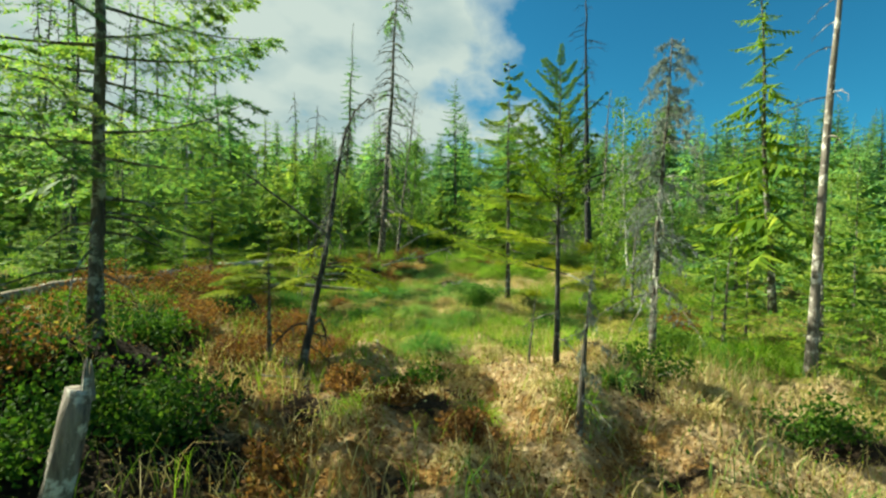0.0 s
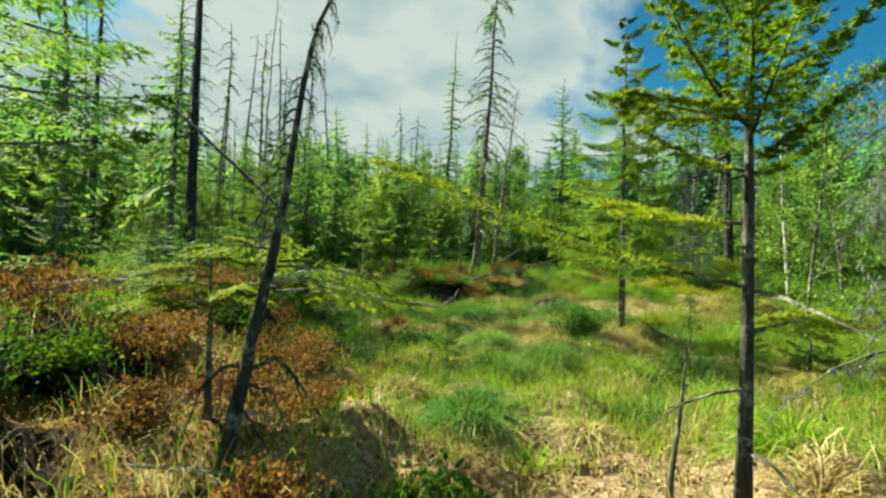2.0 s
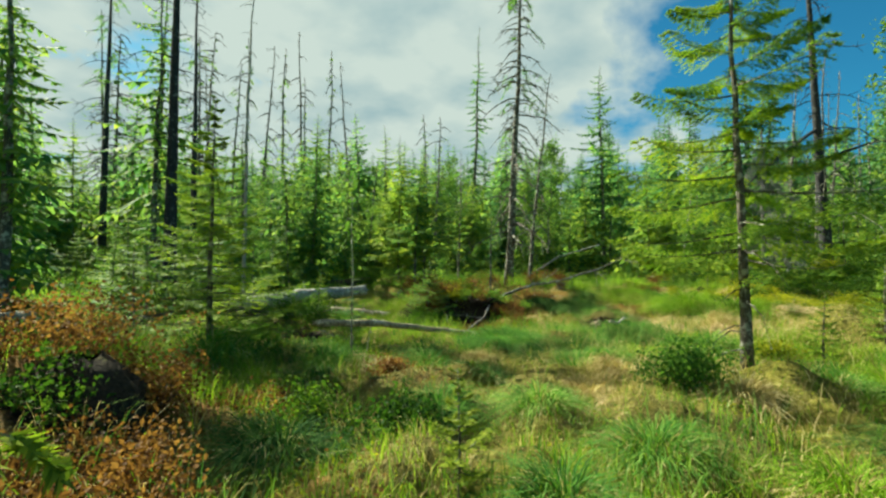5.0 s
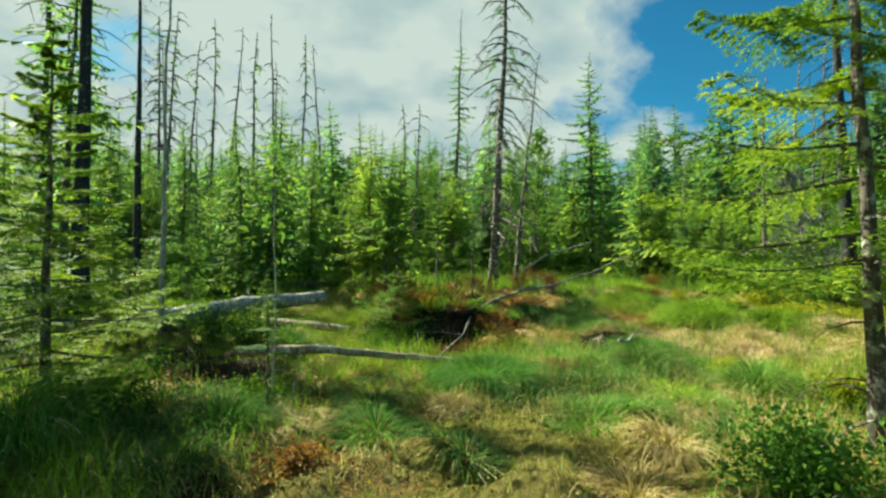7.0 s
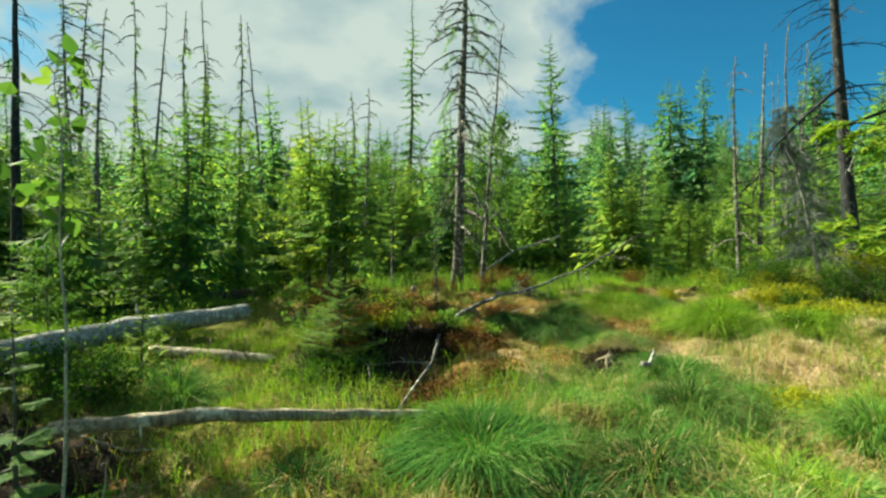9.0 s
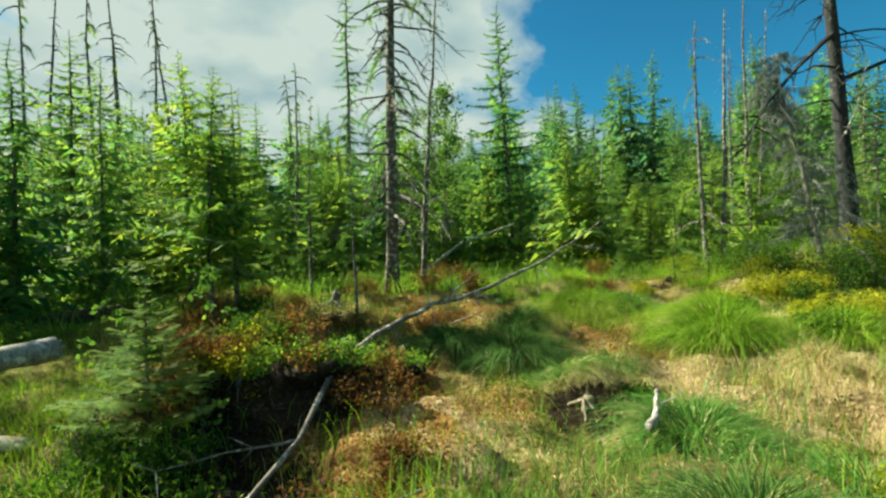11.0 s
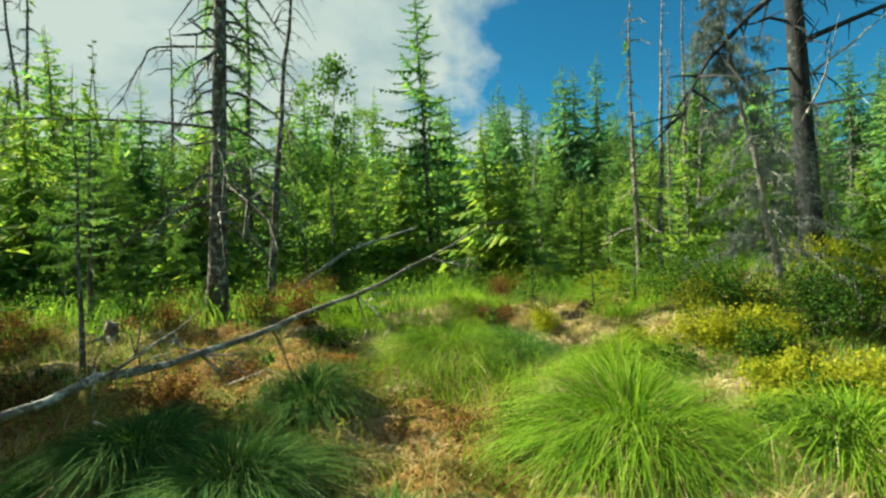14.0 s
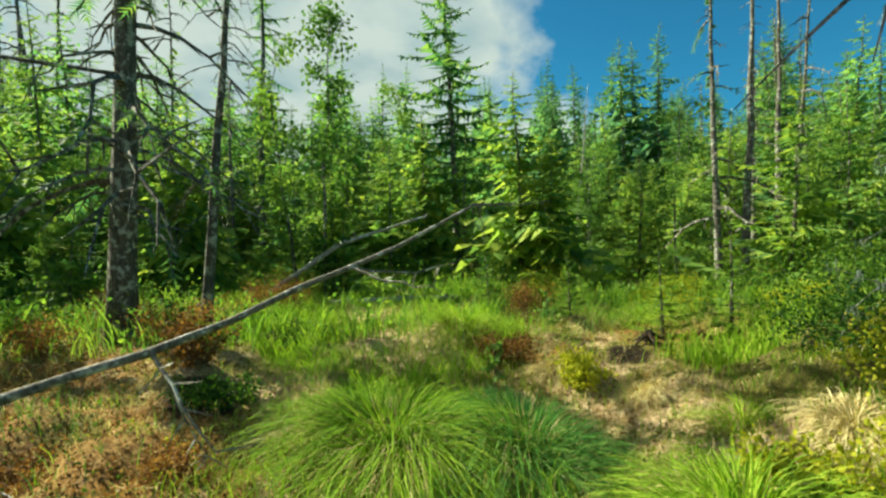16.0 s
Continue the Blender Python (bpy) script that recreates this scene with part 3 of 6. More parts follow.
def snag(name, label, h, seed, r0=0.06, branches=30, reach=0.12, start=0.25, droop=0.6, lean=(0, 0), mat=None, lichen=0, lichen_size=0.05, wob=0.006, tuft_green=0,
         twigs=2, ragged=0.0, root=-0.15, curl=0.0, tip_share=0.16, split=True, stem=None, stout=1.0):
    """A dead or dying tree: trunk, bare drooping branches with side twigs, rags of lichen."""
    rng = np.random.default_rng(seed)
    top = thing(name, label, "tree")
    wood, whole, rag, green, brs = Geo(), Geo(), Geo(), Geo(), []
    line = trunk_line(h, lean, wob * h, rng, 16)
    if stem is not None:
        st = np.array(stem)
        line = np.stack([np.interp(np.linspace(0, h, 16), st[:, 2], st[:, k]) for k in range(3)], 1) + rng.normal(size=(16, 3)) * 0.006
    line[0, 2] = root
    t = np.linspace(0, 1, 16)
    rad = r0 * (1 - (1 - tip_share) * t ** 0.9)
    rad[0] *= 1.3
    wood.tube(line, rad, 9, 0.16, rng)
    for k in range(branches):
        zf = start + (1 - start) * ((k + rng.random()) / branches)
        b, a = on_line(line, zf * h), rng.random() * 6.28
        l = h * reach * rng.uniform(0.4, 1.1) * (1.15 - 0.75 * zf)
        if ragged:
            l *= 1 - ragged + ragged * float(rng.choice([0.25, 0.4, 0.8, 1.9]))
        s = np.linspace(0, 1, 6)[:, None]
        o = np.array([math.cos(a), math.sin(a), 0])
        pts = b + l * (o * s + UP * (0.15 * s - (droop + curl) * s ** 2) - o * curl * 0.7 * s ** 3 + rng.normal(size=(6, 3)) * 0.035 * s)
        br = Geo() if split else whole
        if split:
            brs.append(br)
        rr = (0.004 + 0.011 * l) * min(1.4, 0.7 + h * 0.05) * stout
        br.tube(pts, rr * (1.05 - 0.85 * s[:, 0]), 3)
        for _ in range(twigs):
            i = rng.integers(1, 5)
            q = pts[i] + (unit(rng.normal(size=3) + o * 0.8 - UP * 0.6) * l * rng.uniform(0.12, 0.34)) * np.linspace(0, 1, 3)[:, None]
            br.tube(q, rr * np.array([0.55, 0.4, 0.15]), 3)
            if lichen:
                tufts(rag, q, lichen, lichen_size, rng)
        if lichen:
            tufts(rag, pts[1:], lichen, lichen_size, rng)
        if tuft_green and rng.random() < tuft_green:
            needles(green, pts[2:5], pts[3:6], 5, 0.07 + 0.006 * h, 0.035, rng)
            needles(green, pts[2:5], pts[2:5] + unit(rng.normal(size=(3, 3)) - UP * 0.4) * l * 0.2, 4, 0.06 + 0.005 * h, 0.03, rng)
    if lichen:
        z = rng.uniform(0.1, 1, 20 * lichen) * h
        tufts(rag, np.array([on_line(line, q) for q in z]) + rng.normal(size=(len(z), 3)) * r0 * 0.6, 1, lichen_size * 0.8, rng)
    part("trunk", wood, mat or M_BARK, top, smooth=True)
    for g in brs:
        part("branch", g, mat or M_BARK, top)
    if whole.v:
        tagged(part("branchwork", whole, mat or M_BARK, top, "thin bare drooping twigs"), kind="stuff")
    if rag.v:
        tagged(part("lichen", rag, M_LICHEN, top, "pale grey hanging lichen"), kind="stuff")
    if green.v:
        part("foliage", green, M_NEEDLE, top, "sparse remaining green needles")
    return top


def leaf_faces(geo, p, d, s, l):
    """Leaves folded along the midrib: p foot, d way, s side, l length."""
    n = unit(np.cross(d, s)) * l * 0.10
    v = np.stack([p, p + d * l * 0.35 + s * l * 0.34 + n, p + d * l * 0.72 + s * l * 0.22 + n, p + d * l, p + d * l * 0.72 - s * l * 0.22 + n, p + d * l * 0.35 - s * l * 0.34 + n], 1)
    b = np.arange(len(p))[:, None] * 6
    geo.add(v, np.concatenate([b + np.array([[0, 1, 2, 3]]), b + np.array([[0, 3, 4, 5]])]))


def birch(name, label, h, seed, leaves=500, r0=0.03, spread=0.10, leaf=0.045, lean=(0, 0), start=0.2, stem_mat=None):
    rng = np.random.default_rng(seed)
    top = thing(name, label, "tree")
    wood, twig, green = Geo(), Geo(), Geo()
    line = trunk_line(h, lean, 0.011 * h, rng)
    line[0, 2] = -0.1
    wood.tube(line, r0 * (1 - 0.85 * np.linspace(0, 1, 12)), 7)
    spots = []
    for k in range(int(10 + h * 5)):
        zf = start + (1 - start) * rng.random()
        b, a = on_line(line, zf * h), rng.random() * 6.28
        l = h * spread * rng.uniform(0.4, 1.2) * (1.2 - 0.6 * zf)
        s = np.linspace(0, 1, 4)[:, None]
        pts = b + l * (np.array([math.cos(a), math.sin(a), 0.75]) * s - UP * 0.35 * s ** 2 + rng.normal(size=(4, 3)) * 0.05 * s)
        twig.tube(pts, (0.003 + 0.005 * l) * (1.1 - s[:, 0]), 3)
        spots += [pts[i] for i in (1, 2, 3, 3)]
    p = np.array(spots)[rng.integers(0, len(spots), leaves)] + rng.normal(size=(leaves, 3)) * h * 0.018
    d, q = unit(rng.normal(size=(leaves, 3)) - UP * 0.5), unit(rng.normal(size=(leaves, 3)))
    s = unit(np.cross(d, q))
    l = leaf * (0.6 + 0.8 * rng.random((leaves, 1)))
    leaf_faces(green, p, d, s, l)
    part("stem", wood, stem_mat or M_BIRCH_BARK, top, smooth=True)
    tagged(part("branchwork", twig, stem_mat or M_BIRCH_BARK, top, "thin upright twigs"), kind="stuff")
    part("leaves", green, M_LEAF, top)
    return top


def put(ob, x, y, turn=0.0, scale=1.0, sink=0.0, tilt=(0, 0)):
    ob.matrix_basis = pose(x, y, gz(x, y) - sink, tilt[0], tilt[1], turn)
    ob.scale = (scale,) * 3 if isinstance(scale, (int, float)) else scale
    return ob


def another(ob, x, y, turn=0.0, scale=1.0, sink=0.0, tilt=(0, 0), label=""):
    return put(tagged(copy_thing(ob, Matrix()), label), x, y, turn, scale, sink, tilt)


# trees beside the way, one by one
def near_trees():
    # dying sapling with a bowed, curled top
    a = snag("spruce_sapling", "dying grey spruce sapling with bowed bare top", 2.55, 11, mat=M_BARK_LICHEN, r0=0.040, branches=46, reach=0.13, start=0.45, droop=0.6, curl=0.6, twigs=4, lichen=1, lichen_size=0.03, stout=1.3,
             stem=[(0, 0, 0), (0.10, 0.02, 0.6), (0.20, 0.04, 1.2), (0.27, 0.05, 1.7), (0.32, 0.05, 2.1), (0.39, 0.06, 2.36), (0.53, 0.06, 2.50)])
    rng = np.random.default_rng(3)
    for base, out, l, dr, hang in [((0.2, 0.03, 0.96), (1.0, -0.1), 0.60, -0.12, 0.25), ((0.19, 0.05, 0.90), (0.7, 0.75), 0.72, -0.10, 0.25), ((0.22, 0.05, 1.05), (0.55, 0.9), 0.80, -0.05, 0.3), ((0.2, 0.05, 0.92), (-0.75, 0.5), 0.55, -0.1, 0.25),
                                  ((0.2, 0.05, 1.2), (-0.3, 1), 0.75, 0.0, 0.3), ((0.21, 0.05, 1.10), (-1, 0.2), 0.5, -0.2, 0.3), ((0.2, 0.03, 1.02), (0.9, 0.4), 0.66, -0.06, 0.3)]:
        w, g = Geo(), Geo()
        bough(w, g, np.array(base), out, l, dr, -0.30, 7, 18, 0.022, 0.010, rng, fan=0.36, hang=hang, thick=0.009, loft=1.4, sub=1, bare=0.28)
        tagged(part("needles", g, M_SHOOT, part("bough", w, M_BARK, a, "yellow-green drooping spruce bough")), kind="stuff")
    # arched dead branches low on the stem, and a long bare one that rises behind
    for pts, r, tw in [([(0.10, 0.05, 0.52), (0.16, 0.22, 0.54), (0.21, 0.42, 0.38), (0.21, 0.68, 0.20), (0.22, 0.92, 0.04)], 0.013, 7), ([(0.10, 0.05, 0.53), (-0.05, 0.10, 0.52), (-0.21, 0.17, 0.36), (-0.32, 0.22, 0.10)], 0.010, 6), ([(0.10, 0.02, 0.46), (0.22, 0.05, 0.40), (0.30, 0.02, 0.22)], 0.008, 4),
                       ([(0.19, 0.05, 1.32), (-0.2, 0.30, 1.60), (-0.6, 0.55, 1.90), (-0.96, 0.76, 2.10)], 0.011, 5), ([(0.08, 0.0, 0.36), (0.2, -0.12, 0.30), (0.34, -0.2, 0.14)], 0.007, 4)]:
        w = Geo()
        pts = np.array(pts)
        q = np.linspace(0, 1, 9)
        ax = np.stack([np.interp(q, np.linspace(0, 1, len(pts)), pts[:, k]) for k in range(3)], 1) + rng.normal(size=(9, 3)) * 0.008 * q[:, None]
        w.tube(ax, r * (1.05 - 0.75 * q), 6, 0.2, rng)
        for _ in range(tw):
            n0 = ax[rng.integers(2, 9)]
            way = unit(rng.normal(size=3) * 0.8 - UP * 0.7 + (ax[-1] - ax[0])) * rng.uniform(0.06, 0.22)
            w.tube(n0 + way * np.linspace(0, 1, 4)[:, None] + rng.normal(size=(4, 3)) * 0.006, r * np.array([0.5, 0.4, 0.3, 0.12]), 4)
        part("dead_branch", w, M_BARK_LICHEN, a, "bare arched dead branch")
    put(a, -0.34, -1.6)

    b = spruce("spruce_sapling", "young green spruce with upswept branches and bare stem", 2.45, 21, r0=0.028, crown=0.46, reach=0.27, fat=0.22, count=46, pairs=8, n=20, nl=0.026, nw=0.011, loft=1.7, sub=1, wood_mat=M_BARK_LICHEN,
               mat=M_NEEDLE_YOUNG, droop=-0.1, lift=0.12, upswept=0.75, dead=4, split=True, fan=0.24, gap=0.0)
    for z, out, l, rise in [(1.24 - gz(1.70, -2.25), (-1.2, 0.43), 1.27, -0.33), (1.80 - gz(1.70, -2.25), (-1, -0.15), 0.5, -0.05), (0.98, (-0.6, 1), 0.6, -0.2), (0.62, (0.9, 0.5), 0.5, -0.1)]:
        w, g = Geo(), Geo()
        bough(w, g, np.array([0.0, 0.0, z]), out, l, rise, 0.0, 12, 28, 0.019, 0.009, rng, fan=0.44, hang=0.0, thick=0.010, bare=0.16, loft=1.7, sub=2)
        tagged(part("needles", g, M_SHOOT, part("bough", w, M_BARK, b, "long low bough with fresh yellow-green needles")), kind="stuff")
    put(b, 1.70, -2.25)

    c = snag("dead_spruce", "dead spruce shrouded in grey lichen", 3.3, 31, r0=0.040, branches=84, reach=0.23, start=0.2, droop=0.75, lichen=17, lichen_size=0.030, lean=(-0.05, 0), twigs=4)
    put(c, 3.2, -1.5)
    put(snag("dead_sapling", "small dead sapling crusted with pale lichen", 0.98, 32, r0=0.026, branches=16, reach=0.30, start=0.1, lichen=9, lichen_size=0.024, lean=(0.12, 0.12)), 1.38, -3.15)
    put(snag("dead_sapling", "thin bare dead stem", 0.62, 33, r0=0.012, branches=6, reach=0.12, start=0.3, lean=(0.05, 0)), 1.5, -2.15)
    put(snag("dead_tree", "bare bleached pale grey trunk", 5.6, 34, r0=0.052, branches=14, reach=0.10, start=0.35, lean=(0.22, 0.1), mat=M_POLE, wob=0.003), 4.42, -2.2)
    e = spruce("spruce_tree", "dark spruce with wide sparse boughs beside a mound", 5.6, 35, r0=0.05, crown=0.16, reach=0.28, count=66, pairs=9, n=10, nl=0.045, nw=0.021, sub=3, droop=0.10, dead=14, gap=0.05, hang=0.35, split=True, loft=1.1)
    put(e, -1.62, -2.1)
    put(spruce("spruce_tree", "bent yellow-green spruce with leaning top", 5.4, 36, r0=0.06, crown=0.15, reach=0.20, count=110, segs=8, width=0.42, droop=0.5, lift=0.1, hang=0.9, uneven=1.1, mat=M_NEEDLE_YOUNG, lean=(-0.9, -0.2), dead=6), 6.9, 0.3)
    rs = spruce("spruce_tree", "spruce with long drooping yellow-green boughs over the grass", 5.0, 41, r0=0.056, crown=0.2, reach=0.31, fat=0.10, count=50, pairs=12, n=10, nl=0.048, nw=0.021, loft=1.2, sub=3,
                mat=M_NEEDLE_YOUNG, droop=0.34, lift=0.26, dead=8, split=True, hang=0.35, gap=0.03, fan=0.36, lean=(0.12, 0.3))
    put(rs, 3.46, 3.2)
    ls = spruce("spruce_tree", "young spruce with level feathery branches", 3.15, 42, r0=0.045, crown=0.10, reach=0.36, count=66, pairs=9, n=9, nl=0.045, nw=0.019, mat=M_NEEDLE_YOUNG, loft=1.0, sub=3,
                droop=0.16, lift=0.22, dead=6, split=True)
    put(ls, -2.3, 3.95)
    p = spruce("spruce_sapling", "small yellow-green spruce with flat fanned boughs", 1.15, 43, r0=0.024, reach=0.0, count=2, crown=0.9, n=5, nl=0.03, mat=M_NEEDLE_YOUNG, dead=5)
    for z, out, l in [(0.62, (-0.8, 0.85), 0.48), (0.66, (-1, -0.05), 0.55), (0.70, (-0.5, 1), 0.42), (0.74, (-0.9, 0.5), 0.62), (0.66, (0.5, 0.8), 0.4), (0.76, (0.7, -0.3), 0.32), (0.80, (-0.9, -0.5), 0.4), (0.86, (-0.9, 0.2), 0.5), (0.90, (0.3, 0.9), 0.34), (0.97, (-0.6, 0.7), 0.32), (1.02, (0.8, 0.2), 0.2)]:
        w, g = Geo(), Geo()
        bough(w, g, np.array([0.0, 0.0, z]), out, l, -0.12, -0.22, 10, 15, 0.024, 0.011, rng, fan=0.42, hang=0.12, thick=0.008, loft=1.2, sub=3, bare=0.2)
        tagged(part("needles", g, M_SHOOT, part("bough", w, M_BARK, p, "flat fan of fresh yellow-green needles")), kind="stuff")
    put(p, -0.63, -1.16)
    put(spruce("spruce_sapling", "small green spruce seedling beside fallen logs", 1.15, 44, r0=0.02, crown=0.05, reach=0.60, count=66, pairs=10, n=8, nl=0.030, nw=0.013, droop=0.05, lift=0.2, sub=2), -0.1, 8.45)
    put(spruce("spruce_sapling", "small dark spruce with a thin bare stem", 1.28, 46, r0=0.016, crown=0.42, reach=0.3, count=18, pairs=9, n=10, nl=0.026, nw=0.010, droop=0.15, lift=0.1, dead=3, sub=2), -0.65, 4.25)
    put(snag("dead_sapling", "thin bleached dead twig standing in the moss", 0.55, 47, r0=0.008, branches=4, reach=0.2, start=0.3, lean=(0.08, 0), mat=M_GREY_WOOD), -0.5, 4.4)
    put(spruce("spruce_sapling", "yellow-green seedling among grass", 0.66, 45, r0=0.011, crown=0.2, reach=0.42, count=26, pairs=6, n=7, nl=0.03, nw=0.012, loft=1.0, mat=M_SHOOT, droop=-0.1, lift=0.2), 0.77, 0.95)
    # tall half-dead spruce by the fallen pole, and its companion
    def limb(tree, pts, r, seed, twigs=8, mat=M_BARK, green=False, share=0.3):
        """One long bare limb of a tree, with side twigs, and needles near its end when green."""
        rl = np.random.default_rng(seed)
        pts = np.asarray(pts, float)
        s = np.linspace(0, 1, 14)
        u = np.linspace(0, 1, len(pts))
        line = np.stack([np.interp(s, u, pts[:, k]) for k in range(3)], 1) + rl.normal(size=(14, 3)) * r * 0.5 * s[:, None]
        w, g = Geo(), Geo()
        w.tube(line, r * (1 - 0.8 * s), 6, 0.15, rl)
        d = unit(pts[-1] - pts[0])
        size = np.linalg.norm(pts[-1] - pts[0])
        for _ in range(twigs):
            i = rl.integers(3, 13)
            way = unit(d * 0.6 + rl.normal(size=3) * 0.7 - UP * 0.35)
            q = line[i] + way * size * share * rl.uniform(0.3, 1) * np.linspace(0, 1, 4)[:, None] - UP * 0.06 * np.linspace(0, 1, 4)[:, None] ** 2
            w.tube(q, r * 0.35 * np.array([1, 0.7, 0.45, 0.2]), 3)
            if green and i > 5:
                needles(g, q[:-1], q[1:], 8, 0.06, 0.03, rl, loft=1.0)
        if green:
            needles(g, line[7:-1], line[8:], 8, 0.07, 0.03, rl, loft=1.0)
        b = part("branch", w, mat, tree)
        if green:
            part("foliage", g, M_NEEDLE_YOUNG, b, "yellow-green needles at the branch end")

    t0 = put(snag("spruce_tree", "tall half-dead spruce with bare drooping twigs", 12.5, 51, r0=0.165, branches=130, reach=0.14, start=0.12, droop=0.75, lean=(0.55, 0.1), tuft_green=0.35, wob=0.002, twigs=4, stout=1.5), 2.18, 15.4)
    limb(t0, [(0.14, 0.0, 3.2), (-0.6, -0.9, 3.05), (-1.3, -2.0, 2.75), (-1.9, -2.9, 2.45)], 0.028, 5, 16, green=True)
    limb(t0, [(0.3, 0.0, 6.2), (1.2, -0.3, 6.0), (1.9, -0.4, 5.3)], 0.03, 6, 12)
    limb(t0, [(0.25, 0.0, 4.6), (-0.7, -0.5, 4.3), (-1.1, -0.7, 3.3)], 0.026, 7, 10)
    put(snag("dead_tree", "slender leaning dead spruce", 8.2, 52, r0=0.08, branches=70, reach=0.12, start=0.2, droop=0.85, lean=(0.7, 0.2), wob=0.004, twigs=3), 2.95, 15.9)
    # thick dark trunk on the bank with a lichened neighbour
    rt = put(snag("dead_tree", "thick dark dead trunk with drooping bare branches", 10.5, 53, r0=0.155, branches=60, reach=0.17, start=0.2, droop=0.5, lean=(-0.6, 0.0), mat=M_BARK_DARK, wob=0.0015, twigs=4), 10.5, 11.75)
    limb(rt, [(-0.15, 0.0, 4.1), (-1.1, -0.2, 3.45), (-2.2, -0.5, 2.6), (-3.0, -0.75, 1.75)], 0.055, 8, 16, M_BARK_DARK, share=0.25)
    limb(rt, [(-0.1, 0.0, 3.2), (0.7, -0.8, 3.5), (1.3, -1.4, 3.0)], 0.045, 9, 10, M_BARK_DARK)
    limb(rt, [(-0.05, 0.0, 1.6), (0.4, -0.5, 1.7), (0.8, -1.0, 1.1)], 0.02, 10, 5, M_GREY_WOOD)
    limb(rt, [(-0.05, 0.0, 2.7), (0.3, -0.5, 3.1), (0.5, -0.9, 3.5)], 0.02, 13, 6, M_GREY_WOOD)
    limb(rt, [(-0.1, 0.0, 2.1), (-0.4, -0.5, 2.5), (-0.7, -0.9, 3.1)], 0.02, 14, 7, M_GREY_WOOD)
    limb(rt, [(-0.05, 0.0, 2.3), (0.5, -0.5, 2.35), (0.9, -0.9, 1.7)], 0.02, 12, 5, M_GREY_WOOD)
    put(snag("dead_tree", "leaning grey dead tree hung with lichen", 3.5, 54, r0=0.05, branches=110, reach=0.27, start=0.1, droop=0.55, lean=(-0.60, 0.2), lichen=11, lichen_size=0.05, twigs=5, stout=0.8, mat=M_GREY_WOOD), 9.1, 11.1)
    put(snag("dead_tree", "tall slender dead pole with short twigs", 11.0, 55, r0=0.11, branches=60, reach=0.06, start=0.1, lean=(0.1, 0), wob=0.004), 17.2, 21.2)
    put(snag("dead_tree", "tall slender leaning dead pole", 9.5, 56, r0=0.11, branches=50, reach=0.06, start=0.1, lean=(0.75, 0), wob=0.005), 14.4, 19.4)
    put(snag("dead_tree", "thin pale leaning dead stem", 7.0, 57, r0=0.05, branches=8, reach=0.05, start=0.5, lean=(0.8, 0), mat=M_GREY_WOOD, wob=0.003), 13.0, 26.1)
    put(spruce("spruce_tree", "tall spruce with pointed tip and tiered boughs", 11.6, 58, r0=0.13, crown=0.17, reach=0.185, count=150, mat=M_NEEDLE, droop=0.22, lift=0.2, dead=14, gap=0.12, uneven=1.3, hang=0.7, segs=9, width=0.42, n=5, nl=0.08, nw=0.03), 8.1, 24.4)
    put(spruce("spruce_tree", "very tall narrow spruce with lichened tip", 16.5, 59, r0=0.18, crown=0.2, reach=0.10, count=130, droop=0.5, lift=0.1, dead=14, gap=0.15, uneven=1.1, hang=1.0, segs=8, width=0.42, n=4, nl=0.1, nw=0.04), 0.9, 29.0)
    put(birch("birch_tree", "slender young birch with bright yellow-green leaves", 6.4, 61, leaves=2600, r0=0.05, spread=0.11, leaf=0.10, lean=(0.25, 0), start=0.12, stem_mat=M_BARK), 4.2, 19.5)
    put(birch("birch_tree", "slender young birch with bright leaves", 5.6, 62, leaves=1800, r0=0.04, spread=0.12, leaf=0.10, lean=(-0.3, 0), start=0.1, stem_mat=M_BARK), 3.6, 19.9)
    put(birch("birch_tree", "crooked white birch stem with sparse leaves", 6.2, 63, leaves=1500, r0=0.06, spread=0.14, leaf=0.08, lean=(-0.6, 0), start=0.3), 10.5, 9.0)
    put(birch("birch_sapling", "thin birch sapling with few bright leaves", 2.35, 64, leaves=42, r0=0.009, spread=0.12, leaf=0.085, lean=(0.08, 0), start=0.55), -0.76, 4.62)
    # dark trunks on the western side
    put(snag("spruce_tree", "dark thick spruce trunk with dead branches", 11.5, 71, r0=0.17, branches=60, reach=0.12, start=0.25, droop=0.5, mat=M_BARK_DARK, wob=0.002, tuft_green=0.2), -6.4, 9.2)
    put(snag("dead_tree", "thin pale dead stem", 7.5, 72, r0=0.045, branches=20, reach=0.08, start=0.4, lean=(0.1, 0), mat=M_GREY_WOOD), -3.8, 7.7)
    put(snag("spruce_tree", "dark spruce trunk with sparse dead twigs", 13.0, 73, r0=0.15, branches=60, reach=0.10, start=0.3, mat=M_BARK_DARK, wob=0.002, tuft_green=0.2), -10.4, 16.5)
    put(snag("spruce_tree", "tall dark spruce with broken branches", 17.0, 74, r0=0.22, branches=80, reach=0.12, start=0.25, mat=M_BARK_DARK, wob=0.002, tuft_green=0.5), -18.5, 21.5)
    put(spruce("spruce_tree", "slender spruce with a bare lower stem", 4.3, 78, r0=0.045, crown=0.28, reach=0.32, count=110, droop=0.2, lift=0.15, dead=10, gap=0.1, uneven=1.1, hang=0.5, segs=8, width=0.4), -0.9, 12.6)
    for x, y, h, k in [(-0.7, 13.3, 4.2, 81), (-1.6, 13.7, 4.8, 82)]:
        put(spruce("spruce_tree", "dense young spruce shading the peat", h, k, r0=0.05, crown=0.16, reach=0.28, count=100, mat=M_NEEDLE_EDGE, droop=0.25, lift=0.15, dead=6, gap=0.06, uneven=1.0, hang=0.6, segs=8, width=0.44), x, y)
